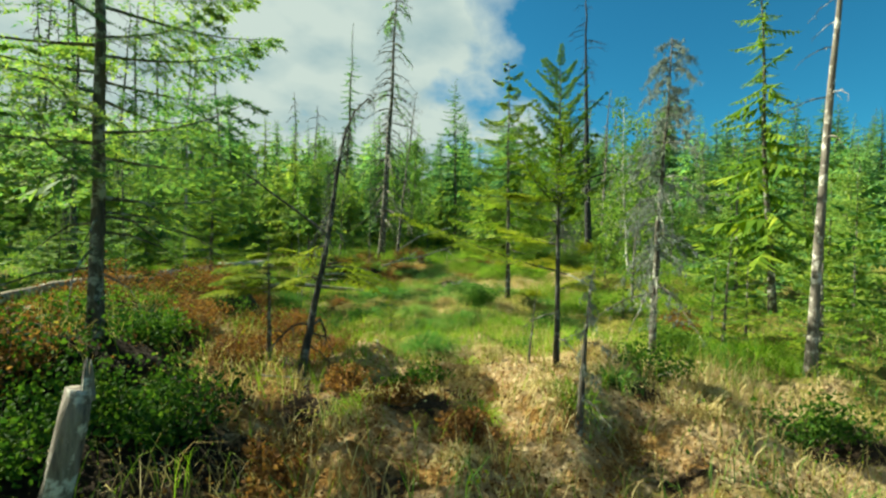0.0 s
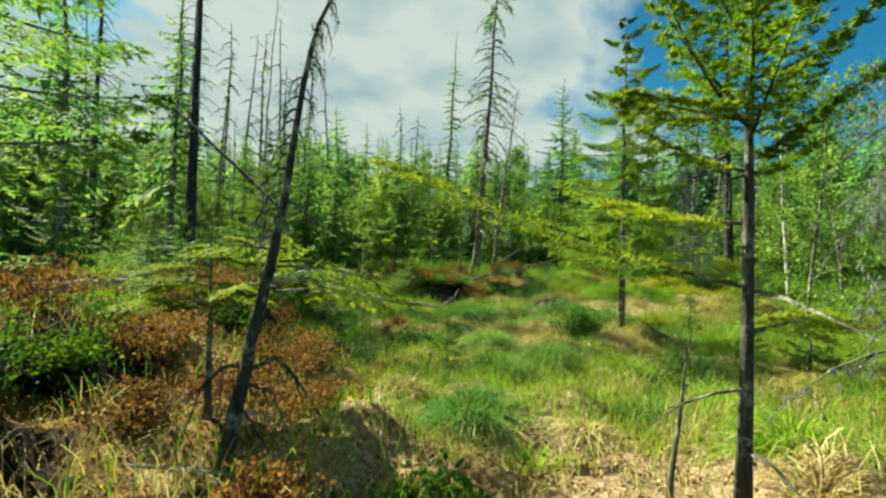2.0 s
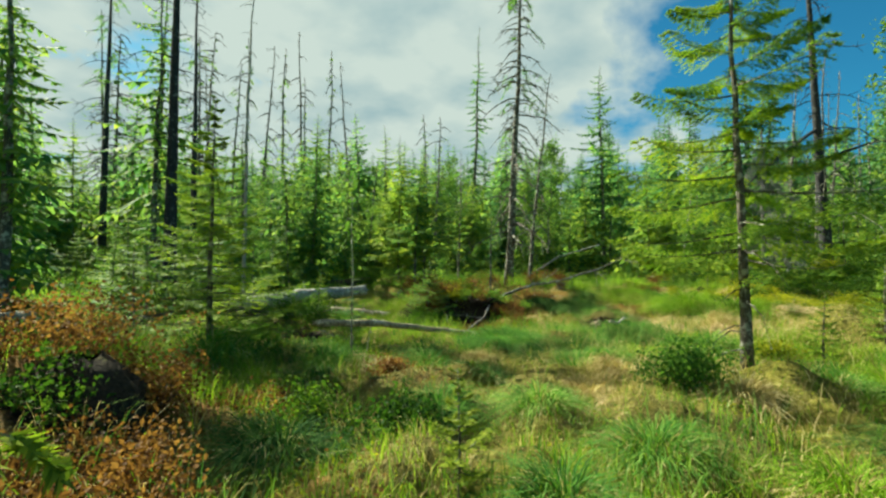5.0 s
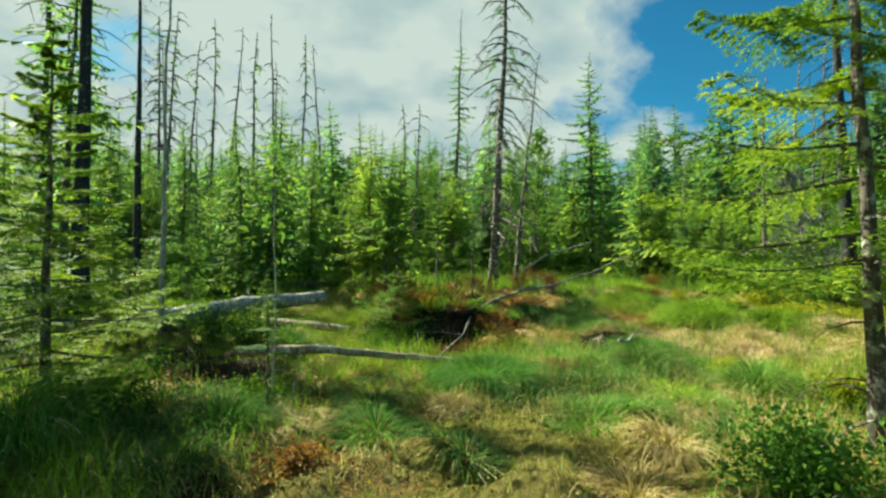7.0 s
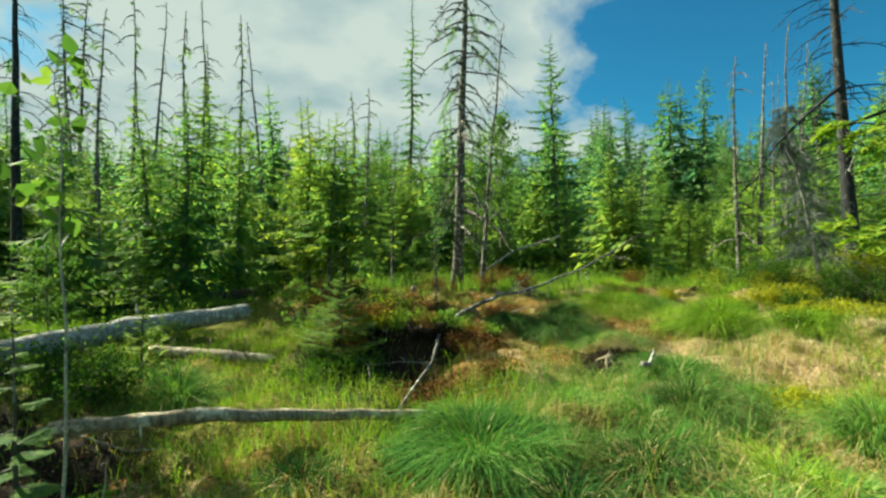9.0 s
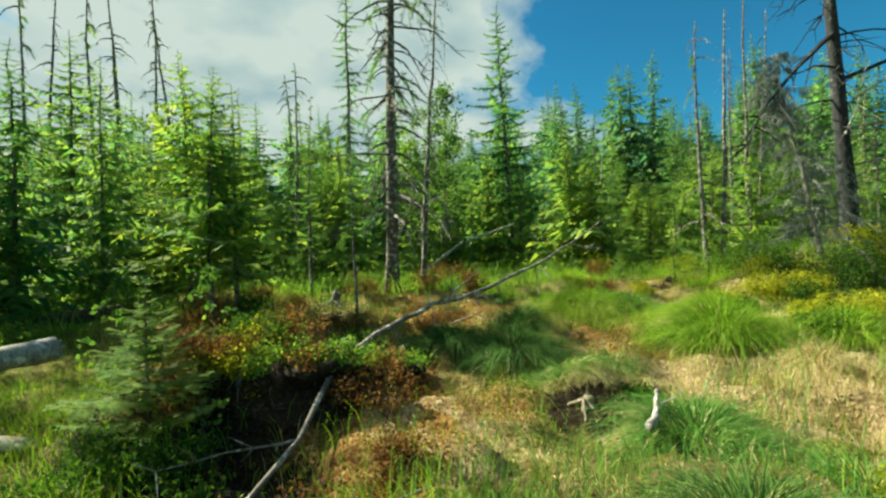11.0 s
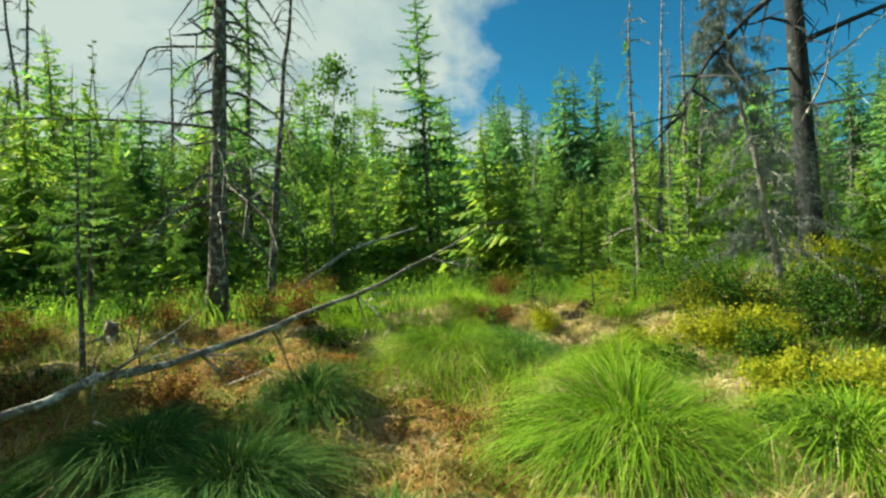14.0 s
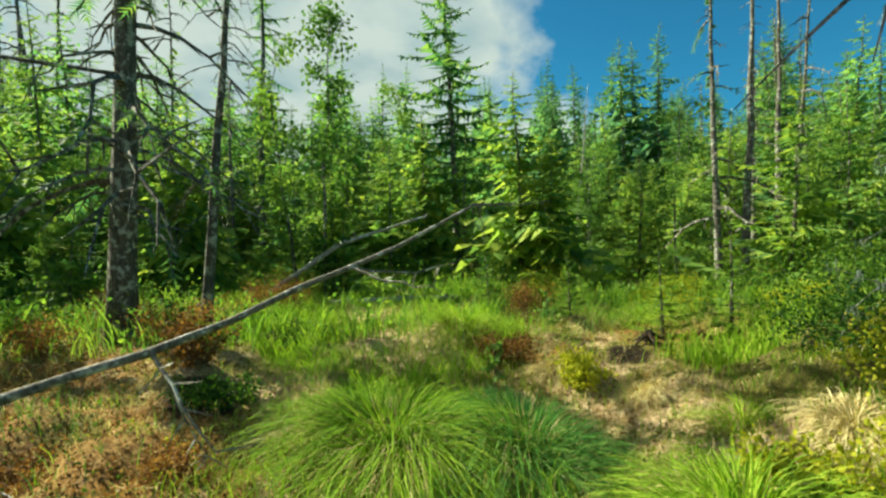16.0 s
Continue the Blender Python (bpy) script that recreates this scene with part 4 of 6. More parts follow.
    put(spruce("spruce_sapling", "thin spruce with a narrow crown on a bare stem", 3.3, 79, r0=0.03, crown=0.42, reach=0.16, count=44, droop=0.3, dead=9, gap=0.2, uneven=1.2, hang=0.6, segs=7, width=0.4), 1.4, 12.65)
    put(spruce("spruce_sapling", "slim young spruce with thin stem", 3.1, 75, r0=0.03, crown=0.3, reach=0.16, count=34, pairs=5, n=5, nl=0.06, nw=0.026, dead=8), -1.8, 14.3)
    put(spruce("spruce_tree", "slim young spruce with open tiers", 4.6, 76, r0=0.045, crown=0.25, reach=0.15, count=46, pairs=5, n=5, nl=0.07, nw=0.03, dead=10, gap=0.2), 0.35, 15.4)


near_trees()


def wood_behind():
    """The wood round the clearing: a few grown forms, repeated with other sizes and turns; the far wood is one piece."""
    rng = np.random.default_rng(77)
    young = [spruce("spruce_tree", "young yellow-green spruce at the edge of the bog", 4.0, 100 + i, crown=0.04, reach=(0.29, 0.34, 0.25, 0.31)[i], count=96, mat=M_NEEDLE_EDGE, droop=0.16, lift=0.16, gap=0.16, uneven=1.2, hang=0.45, segs=8, width=0.38, fat=0.03, n=3, nl=0.06, nw=0.03) for i in range(4)]
    full = [spruce("spruce_tree", "full green spruce in the wood", 9.0, 110 + i, crown=0.05, reach=(0.22, 0.25, 0.19)[i], count=170, mat=M_NEEDLE, droop=0.42, lift=0.22, gap=0.06, uneven=1.0, hang=0.9, segs=7, width=0.46, n=3, nl=0.12, nw=0.05) for i in range(3)]
    slim = [spruce("spruce_tree", "slim spruce with a thin ragged crown", 10.0, 120 + i, crown=0.22, reach=(0.16, 0.14, 0.18)[i], count=110, mat=M_NEEDLE, droop=0.5, lift=0.15, gap=0.16, uneven=1.3, hang=0.9, segs=6, width=0.36, dead=9, n=3, nl=0.12, nw=0.05) for i in range(3)]
    dead = [snag("dead_tree", ("tall bare dead spruce with short drooping twigs", "dead spruce with ragged clumps of dark twigs", "thin bare pole of a dead spruce", "dying spruce with remaining shreds of needles")[i], 14.0, 150 + i, r0=(0.13, 0.14, 0.10, 0.14)[i], branches=(60, 110, 16, 90)[i], reach=(0.06, 0.085, 0.04, 0.075)[i],
                 start=(0.3, 0.25, 0.4, 0.2)[i], droop=0.7, wob=0.003, ragged=1.0, split=False, twigs=(2, 5, 1, 3)[i], stout=2.2, tuft_green=(0, 0.08, 0, 0.2)[i]) for i in range(4)]
    leafy = [birch("birch_tree", "leafy young birch among spruces", 4.0, 160 + i, leaves=2600, r0=0.03, spread=0.2, leaf=0.060, start=0.1, stem_mat=M_BARK) for i in range(3)]
    stock = {"young": young, "full": full, "slim": slim, "dead": dead, "leafy": leafy}
    used = set()

    def plant(kind, x, y, s):
        k = int(rng.integers(0, len(stock[kind])))
        ob = stock[kind][k]
        turn = float(rng.random() * 360)
        tilt = tuple(rng.normal(size=2) * 1.6)
        sc = (s * float(rng.uniform(0.85, 1.15)),) * 2 + (s,)
        if (kind, k) in used:
            another(ob, x, y, turn, sc, 0.1, tilt)
        else:
            used.add((kind, k))
            put(ob, x, y, turn, sc, 0.1, tilt)

    def sow(kind, count, xr, yr, sr, keep):
        made = tries = 0
        while made < count and tries < 6000:
            tries += 1
            x, y = rng.uniform(*xr), rng.uniform(*yr)
            if keep(x, y):
                plant(kind, x, y, float(rng.uniform(*sr)))
                made += 1

    # bare dead spruces that stand above the western wood, and some to the east
    for x, y, h in [(-15.4, 32.4, 17.8), (-16.8, 40.7, 21), (-14.8, 40.9, 22.5), (-12.2, 38.1, 19.2), (-7.2, 29.5, 14.6), (-13.2, 36, 16), (-18.5, 36, 19), (-19, 31, 17), (-21, 34, 19),
                    (-12, 22, 11.5), (-14.5, 25, 13), (-3.5, 40, 14), (-23, 27, 17), (-25, 30, 17), (22, 27, 11), (26, 30, 12), (19, 24, 9.5), (-1.5, 26, 9.5)]:
        plant("dead", x, y, h / 14.0)

    def poles(count, xr, yr, sr, keep):
        made = 0
        while made < count:
            x, y = rng.uniform(*xr), rng.uniform(*yr)
            if keep(x, y):
                plant("dead", x, y, float(rng.uniform(*sr)))
                made += 1

    def outside(x, y):
        """True outside of the open bog."""
        if x < -3.6 - 0.15 * max(0, 9 - y):
            return y > 2
        if x > 11.5:
            return y > 12.5 or x > 15
        return y > 17.0 + 0.35 * max(0, x - 2)

    def deep(x, y):
        """Further in, past the low growth at the wood's edge."""
        return outside(x, y) and (x < -6 or y > 22.5)

    sow("young", 30, (-15, 9), (8, 21), (0.3, 0.65), outside)
    sow("young", 34, (-15, 9), (19, 27), (0.6, 1.2), outside)
    sow("young", 46, (11, 34), (14, 34), (0.5, 1.35), lambda x, y: outside(x, y) and y > 0.5 * x + (9.5 if x < 17 else 7))
    sow("leafy", 14, (-15, 9), (9, 21), (0.35, 0.6), outside)
    sow("leafy", 24, (-16, 9), (20, 28), (0.6, 1.2), outside)
    sow("leafy", 22, (-40, 8), (27, 44), (1.5, 2.3), outside)
    sow("leafy", 24, (12, 32), (17, 34), (0.5, 1.2), lambda x, y: outside(x, y) and y > 0.5 * x + 9.5)
    sow("full", 50, (-34, 6), (17, 38), (0.55, 0.95), deep)
    sow("slim", 12, (-32, 7), (19, 38), (0.65, 1.0), deep)
    sow("full", 26, (17, 44), (22, 48), (0.6, 1.1), lambda x, y: outside(x, y) and y > 0.55 * x + 8)
    sow("slim", 10, (15, 40), (17, 44), (0.7, 1.05), lambda x, y: outside(x, y) and y > 0.55 * x + 8)
    poles(9, (12, 34), (15, 34), (0.4, 0.72), lambda x, y: outside(x, y) and y > 0.5 * x + 7)
    poles(6, (-16, 6), (17, 30), (0.35, 0.6), outside)
    # the eastern and western sides by the start
    sow("young", 14, (6, 16), (-3, 9), (0.5, 1.3), lambda x, y: x > 7.0 + 0.25 * max(0, y))
    sow("full", 5, (14, 26), (-3, 8), (0.5, 0.8), lambda x, y: True)
    sow("leafy", 6, (7, 15), (-2, 8), (0.6, 1.3), lambda x, y: True)
    sow("young", 12, (-11, -4.5), (-3, 8), (0.5, 1.1), lambda x, y: True)
    sow("full", 8, (-24, -9), (-2, 14), (0.6, 1.0), lambda x, y: True)
    sow("slim", 14, (-24, -6), (2, 16), (0.7, 1.1), lambda x, y: True)

    # close-set spruces west of the fallen pole, whose shade falls across the peat
    for x, y, k in [(-4.6, 13.9, 1.4), (-5.6, 14.4, 1.5), (-3.8, 15.2, 1.45), (-6.4, 12.6, 1.4)]:
        plant("full", x, y, k * 0.42)
    # unseen spruces on the mound west of the start, added to cast shade
    for x, y, s in [(-4.3, -1.3, 0.85), (-4.0, -2.5, 0.8), (-3.5, -3.4, 0.7), (-5.2, -0.2, 1.0), (-4.8, 0.9, 0.8)]:
        plant("young", x, y, s)

    # the dense wood further off, too many to count
    def far_wood(name, label, h, mat, spots, seed, wide=1.0):
        crowns, trunks = Geo(), Geo()
        forms = []
        for i in range(3):
            ob = spruce("form", "form", h, seed + i, crown=0.03, reach=(0.19, 0.235, 0.165)[i] * wide, count=150, n=2, nl=0.012 * h, nw=0.006 * h, uneven=0.9, droop=0.42, lift=0.2, gap=0.03, hang=1.0, segs=4, width=0.55)
            forms.append(RAW[ob.name])
            for o in (*ob.children_recursive, ob):
                bpy.data.objects.remove(o)
        r2 = np.random.default_rng(seed)
        for x, y, s in spots:
            a, c = r2.random() * 6.28, s * r2.uniform(0.85, 1.25)
            m = np.array([[c * math.cos(a), -c * math.sin(a), 0], [c * math.sin(a), c * math.cos(a), 0], [0, 0, s]])
            w, g = forms[r2.integers(0, 3)]
            for src, dst in ((g, crowns), (w, trunks)):
                v = np.concatenate(src.v) @ m.T + np.array([x, y, gz(x, y) - 0.2])
                k = dst.n
                dst.v.append(v)
                if src is g:
                    dst.f += [f + k for f in src.f]
                else:
                    dst.f += [f + k for f in src.f[:3]]
                dst.n += len(v)
        ob = part(name, crowns, mat)
        tagged(ob, label, "trees", kind="stuff")
        tagged(part("tree_trunk_wood", trunks, M_BARK), "dark trunks of the dense distant wood", "trunks", kind="stuff")

    def spread(count, xr, yr, sr, keep=lambda x, y: True):
        out = []
        while len(out) < count:
            x, y = rng.uniform(*xr), rng.uniform(*yr)
            if keep(x, y):
                out.append((x, y, float(rng.uniform(*sr))))
        return out

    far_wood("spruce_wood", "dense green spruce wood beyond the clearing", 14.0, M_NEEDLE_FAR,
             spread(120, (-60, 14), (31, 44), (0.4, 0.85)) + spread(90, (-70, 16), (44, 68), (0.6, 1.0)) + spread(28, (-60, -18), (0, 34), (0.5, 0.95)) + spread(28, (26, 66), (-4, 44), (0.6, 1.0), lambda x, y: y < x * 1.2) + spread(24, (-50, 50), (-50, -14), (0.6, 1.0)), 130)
    far_wood("spruce_thicket", "bright green thicket of young spruces at the wood's edge", 5.0, M_NEEDLE_EDGE,
             spread(80, (-26, 10), (19, 36), (0.55, 1.25), outside) + spread(50, (16, 44), (20, 46), (0.5, 1.3), lambda x, y: outside(x, y) and y > 0.5 * x + 8), 170, 1.5)
    far_wood("hillside_wood", "spruces on the far rise, tinted blue-green for haze", 16.0, M_NEEDLE_RIDGE, spread(170, (14, 92), (44, 108), (0.8, 1.2)) + spread(24, (-70, 16), (66, 100), (0.8, 1.1)), 140)


wood_behind()


# ---- fallen wood ----
def log(name, label, pts, radii, mat, stubs=4, seed=1, sides=10, jag=0.3):
    """A fallen trunk lying along points, with broken ends and branch stubs."""
    rng = np.random.default_rng(seed)
    top = thing(name, label, "log")
    pts, radii = np.asarray(pts, float), np.asarray(radii, float)
    k = 18
    s = np.linspace(0, 1, k)
    u = np.linspace(0, 1, len(pts))
    line = np.stack([np.interp(s, u, pts[:, i]) for i in range(3)], 1)
    line[1:-1] += rng.normal(size=(k - 2, 3)) * 0.07 * radii.mean()
    g = Geo()
    g.tube(line, np.interp(s, u, radii) * (1 + 0.06 * rng.normal(size=k)), sides, 0.14, rng)
    part("trunk", g, mat, top, smooth=True)
    d = unit(line[-1] - line[0])
    for _ in range(stubs):
        i = rng.integers(2, k - 2)
        o = unit(np.cross(d, rng.normal(size=3)) + UP * 0.5)
        l = rng.uniform(0.1, 0.35) * (0.6 + 4 * radii.mean())
        b = Geo()
        q = line[i] + o * l * np.linspace(0, 1, 4)[:, None] + rng.normal(size=(4, 3)) * 0.015
        b.tube(q, radii.mean() * 0.22 * np.array([1.2, 0.9, 0.6, 0.25]), 5)
        part("branch_stub", b, mat, top)
    # splintered end
    for end, way in ((line[0], -d), (line[-1], d)):
        e = Geo()
        for _ in range(7):
            c = end + np.cross(d, unit(rng.normal(size=3))) * radii.mean() * 0.6
            e.tube(c + way * np.linspace(-0.05, rng.uniform(0.02, jag * 0.25), 3)[:, None], radii.mean() * np.array([0.3, 0.22, 0.04]), 4)
        tagged(part("splintered_end", e, mat, top), kind="stuff")
    return top


def lying(points, lift):
    return [(x, y, gz(x, y) + lift) for x, y in points]


def fallen_wood():
    log("fallen_log", "thick pale fallen log without bark", [(-4.6, 8.4, gz(-4.6, 8.4) + 0.10), (-3.2, 9.5, 0.42), (-1.98, 10.6, 0.50)], [0.17, 0.16, 0.14], M_GREY_WOOD, 3, 1, 12)
    log("fallen_log", "long thin pale fallen log in the grass", [(-1.6, 5.69, 0.29), (-0.7, 5.93, 0.27), (1.0, 6.45, gz(1.0, 6.45) + 0.12)], [0.056, 0.052, 0.040], M_LOG, 4, 2)
    log("fallen_log", "short weathered fallen log", lying([(-2.7, 9.0), (-1.8, 8.75), (-0.95, 8.5)], 0.10), [0.075, 0.085, 0.06], M_LOG, 6, 3)
    log("fallen_log", "dark rotten fallen log", lying([(-6.8, 13.3), (-4.5, 13.5), (-2.5, 13.8)], 0.20), [0.14, 0.13, 0.11], M_LOG_DARK, 7, 4)
    log("fallen_log", "grey fallen log leaning on a hummock", [(-4.1, 0.2, gz(-4.1, 0.2) + 0.25), (-3.5, 1.3, 0.74), (-3.1, 2.5, 0.74)], [0.075, 0.07, 0.055], M_LOG, 3, 5)
    log("fallen_log", "pale fallen log across the moss", lying([(4.4, 18.0), (5.6, 18.1), (6.9, 18.2)], 0.12), [0.06, 0.065, 0.05], M_GREY_WOOD, 3, 6)
    log("fallen_log", "dark fallen log at the foot of the wood", lying([(-5.5, 6.2), (-4.0, 7.3), (-2.6, 8.1)], 0.14), [0.07, 0.06, 0.05], M_LOG_DARK, 6, 7)
    log("fallen_pole", "thin pale leaning pole among birches", [(2.9, 18.8, gz(2.9, 18.8)), (4.6, 19.0, 1.55), (6.4, 19.1, 2.1)], [0.05, 0.045, 0.02], M_GREY_WOOD, 3, 8)
    # the long leaning pole with forked branches
    rng = np.random.default_rng(9)
    pole = thing("fallen_pole", "long grey leaning dead pole with forked bare branches", "log")
    line = np.array([(0.5, 6.0, gz(0.5, 6.0) + 0.02), (0.82, 7.0, 0.07), (1.08, 7.97, 0.14), (1.31, 9.42, 0.40), (1.85, 9.95, 0.56), (2.41, 10.46, 0.71), (2.98, 10.74, 0.775), (3.45, 11.08, 0.89), (4.2, 11.52, 1.08), (5.1, 12.05, 1.40), (6.0, 12.6, 1.80), (6.7, 12.95, 1.86)])
    g = Geo()
    s, u = np.linspace(0, 1, 34), np.linspace(0, 1, len(line))
    fine_line = np.stack([np.interp(s, u, line[:, i]) for i in range(3)], 1) + rng.normal(size=(34, 3)) * 0.011
    g.tube(fine_line, np.interp(s, u, [0.010, 0.013, 0.018, 0.031, 0.032, 0.031, 0.027, 0.025, 0.021, 0.016, 0.010, 0.004]), 8, 0.12, rng)
    part("stem", g, M_POLE, pole, smooth=True)
    for i, way, l, r in [(5, (0.64, -0.02, 0.37), 1.0, 0.017), (5, (0.62, 0.08, 0.20), 0.8, 0.012), (5, (-0.1, 0.3, 0.45), 0.45, 0.009), (5, (0.1, -0.3, -0.5), 0.5, 0.008), (6, (0.28, -0.15, -0.40), 0.7, 0.010), (6, (0.75, -0.2, -0.02), 0.6, 0.011), (6, (-0.45, 0.0, 0.30), 0.55, 0.010), (6, (0.6, -0.4, -0.15), 0.6, 0.008),
                         (7, (0.3, 0.2, -0.75), 0.75, 0.010), (8, (0.3, 0.2, -0.75), 0.75, 0.011), (8, (0.6, -0.5, -0.5), 0.6, 0.011), (9, (0.6, -0.3, -0.3), 0.6, 0.010), (9, (0.8, 0.6, -0.2), 0.7, 0.010), (4, (0.3, -0.5, -0.4), 0.4, 0.012), (3, (-0.4, -0.9, -0.3), 1.0, 0.016), (3, (-0.7, 0.2, 0.2), 0.45, 0.013), (2, (-0.8, -0.6, 0.15), 0.8, 0.012),
                         (10, (0.9, 0.2, 0.12), 0.6, 0.006), (10, (0.5, 0.7, -0.3), 0.5, 0.007)]:
        b = Geo()
        q = line[i] + np.array(way) * l * np.linspace(0, 1, 6)[:, None] + np.cumsum(rng.normal(size=(6, 3)) * 0.014, 0) * np.linspace(0, 1, 6)[:, None] * 2
        b.tube(q, r * np.linspace(1, 0.25, 6), 4)
        twigs = []
        for _ in range(6):
            j = rng.integers(1, 6)
            e = Geo()
            e.tube(q[j] + unit(np.array(way) + rng.normal(size=3) * 0.9) * l * rng.uniform(0.1, 0.35) * np.linspace(0, 1, 3)[:, None], r * np.array([0.5, 0.35, 0.12]), 3)
            twigs.append(e)
        limb = part("branch", b, M_POLE, pole)
        for e in twigs:
            part("side_twig", e, M_POLE, limb)
    # stumps
    def stump(name, label, x, y, h, r, mat, lean=(0, 0), seed=1, roots=5):
        rr = np.random.default_rng(seed)
        top = thing(name, label, "stump")
        g = Geo()
        t = np.linspace(0, 1, 7)
        g.tube(np.stack([lean[0] * t, lean[1] * t, -0.1 + (h + 0.1) * t], 1), r * (1.35 - 0.5 * t ** 0.5), 11, 0.25, rr)
        part("trunk", g, mat, top, smooth=True)
        for k in range(6):
            a = rr.random() * 6.28
            e = Geo()
            p = np.array([lean[0] + 0.6 * r * math.cos(a), lean[1] + 0.6 * r * math.sin(a), h])
            e.tube(p + UP * np.linspace(-0.05, rr.uniform(0.02, 0.06 + 0.1 * h), 3)[:, None], r * np.array([0.35, 0.25, 0.03]), 4)
            part("splinter", e, M_GREY_WOOD if k == 0 else mat, top)
        for k in range(roots):
            a = k * 6.28 / roots + rr.normal() * 0.3
            e = Geo()
            s = np.linspace(0, 1, 6)[:, None]
            o = np.array([math.cos(a), math.sin(a), 0])
            e.tube(o * s * r * rr.uniform(3, 6) + UP * (0.10 * (1 - s) - 0.06 * s) + rr.normal(size=(6, 3)) * 0.02 * s, r * 0.35 * np.linspace(1.2, 0.2, 6), 5)
            part("root", e, mat, top)
        return put(top, x, y)
    stump("tree_stump", "grey broken stump with a pale torn edge", -1.1, -3.75, 0.62, 0.05, M_POLE, (0.12, 0.05), 1, 3)
    stump("tree_stump", "uprooted rotten stump with torn roots on a hummock", 3.42, 8.38, 0.12, 0.05, M_LOG, (0.05, 0), 2, 5)
    stump("tree_stump", "small dark rotten stump on bare moss", 8.03, 13.6, 0.09, 0.055, M_PEAT, (0, 0), 3, 5)
    stump("tree_stump", "old weathered grey stump by the moss", 0.9, 14.6, 0.28, 0.09, M_POLE, (0.05, 0), 4, 5)
    log("broken_branch", "pale broken branch lying by the uprooted stump", [(3.42, 7.42, gz(3.42, 7.42) + 0.20), (3.64, 7.68, gz(3.64, 7.68) + 0.24), (3.86, 7.98, gz(3.86, 7.98) + 0.30)], [0.032, 0.028, 0.014], M_GREY_WOOD, 2, 11, 7)
    for k, (x, y, a, l) in enumerate([(1.35, 7.0, 20, 0.7), (1.0, 6.6, 65, 0.5), (0.4, -1.5, 100, 0.6), (-0.6, -1.9, 20, 0.5), (4.6, 8.4, 40, 0.5), (-1.6, 6.0, 10, 0.6), (2.9, 12.0, -20, 0.9), (1.2, 13.2, 30, 0.8), (0.9, 12.4, 10, 0.9), (6.2, 14.2, 80, 0.5)]):
        c, sn = math.cos(radians(a)) * l, math.sin(radians(a)) * l
        log("twig", "thin bleached twig lying on the moss", [(x, y, gz(x, y) + 0.03), (x + c * 0.5, y + sn * 0.5, gz(x + c * 0.5, y + sn * 0.5) + 0.07), (x + c, y + sn, gz(x + c, y + sn) + 0.04)], [0.008, 0.007, 0.003], M_GREY_WOOD, 3, 20 + k, 5)


fallen_wood()


# ---- grass, shrubs and small growth ----
def blades(geo, p, h, lean, width, rng, bow=0.55):
    """Grass blades rooted at p with their heights; lean: direction vectors with length."""
    k = len(p)
    a = rng.random((k, 1)) * 6.28
    side = np.concatenate([np.cos(a), np.sin(a), 0 * a], 1) * width
    h = h[:, None]
    m1 = p + UP * h * 0.45 + lean * h * 0.18
    m2 = p + UP * h * (0.80 - 0.10 * bow) + lean * h * 0.50
    tip = p + UP * h * (1.0 - 0.55 * bow * np.minimum(1, np.linalg.norm(lean, axis=1))[:, None]) + lean * h * 1.0
    v = np.stack([p - side, p + side, m1 - side * 0.85, m1 + side * 0.85, m2 - side * 0.55, m2 + side * 0.55, tip], 1)
    b = np.arange(k)[:, None] * 7
    geo.add(v, np.concatenate([b + np.array([[0, 1, 3, 2]]), b + np.array([[2, 3, 5, 4]])]))
    geo.f.append(b + np.array([[4, 5, 6]]) + geo.n - 7 * k)


def arching(geo, p, h, lean, width, rng, sag=0.9):
    """Long soft blades that rise, arch over and hang."""
    k = len(p)
    a = rng.random((k, 1)) * 6.28
    side = np.concatenate([np.cos(a), np.sin(a), 0 * a], 1) * width
    far = np.minimum(1.3, np.linalg.norm(lean, axis=1))[:, None]
    rows = []
    for q, w in ((0.0, 1.0), (0.3, 0.95), (0.55, 0.8), (0.8, 0.55)):
        c = p + h[:, None] * (UP * (1.2 * q - (0.35 + sag * 0.75 * far) * q * q) + lean * 1.05 * q ** 1.35)
        rows += [c - side * w, c + side * w]
    rows.append(p + h[:, None] * (UP * (1.2 - 0.35 - sag * 0.75 * far - 0.06) + lean * 1.05))
    v = np.stack(rows, 1)
    b = np.arange(k)[:, None] * 9
    base = geo.n
    geo.add(v, np.concatenate([b + np.array([[0, 1, 3, 2]]), b + np.array([[2, 3, 5, 4]]), b + np.array([[4, 5, 7, 6]])]))
    geo.f.append(b + np.array([[6, 7, 8]]) + base)


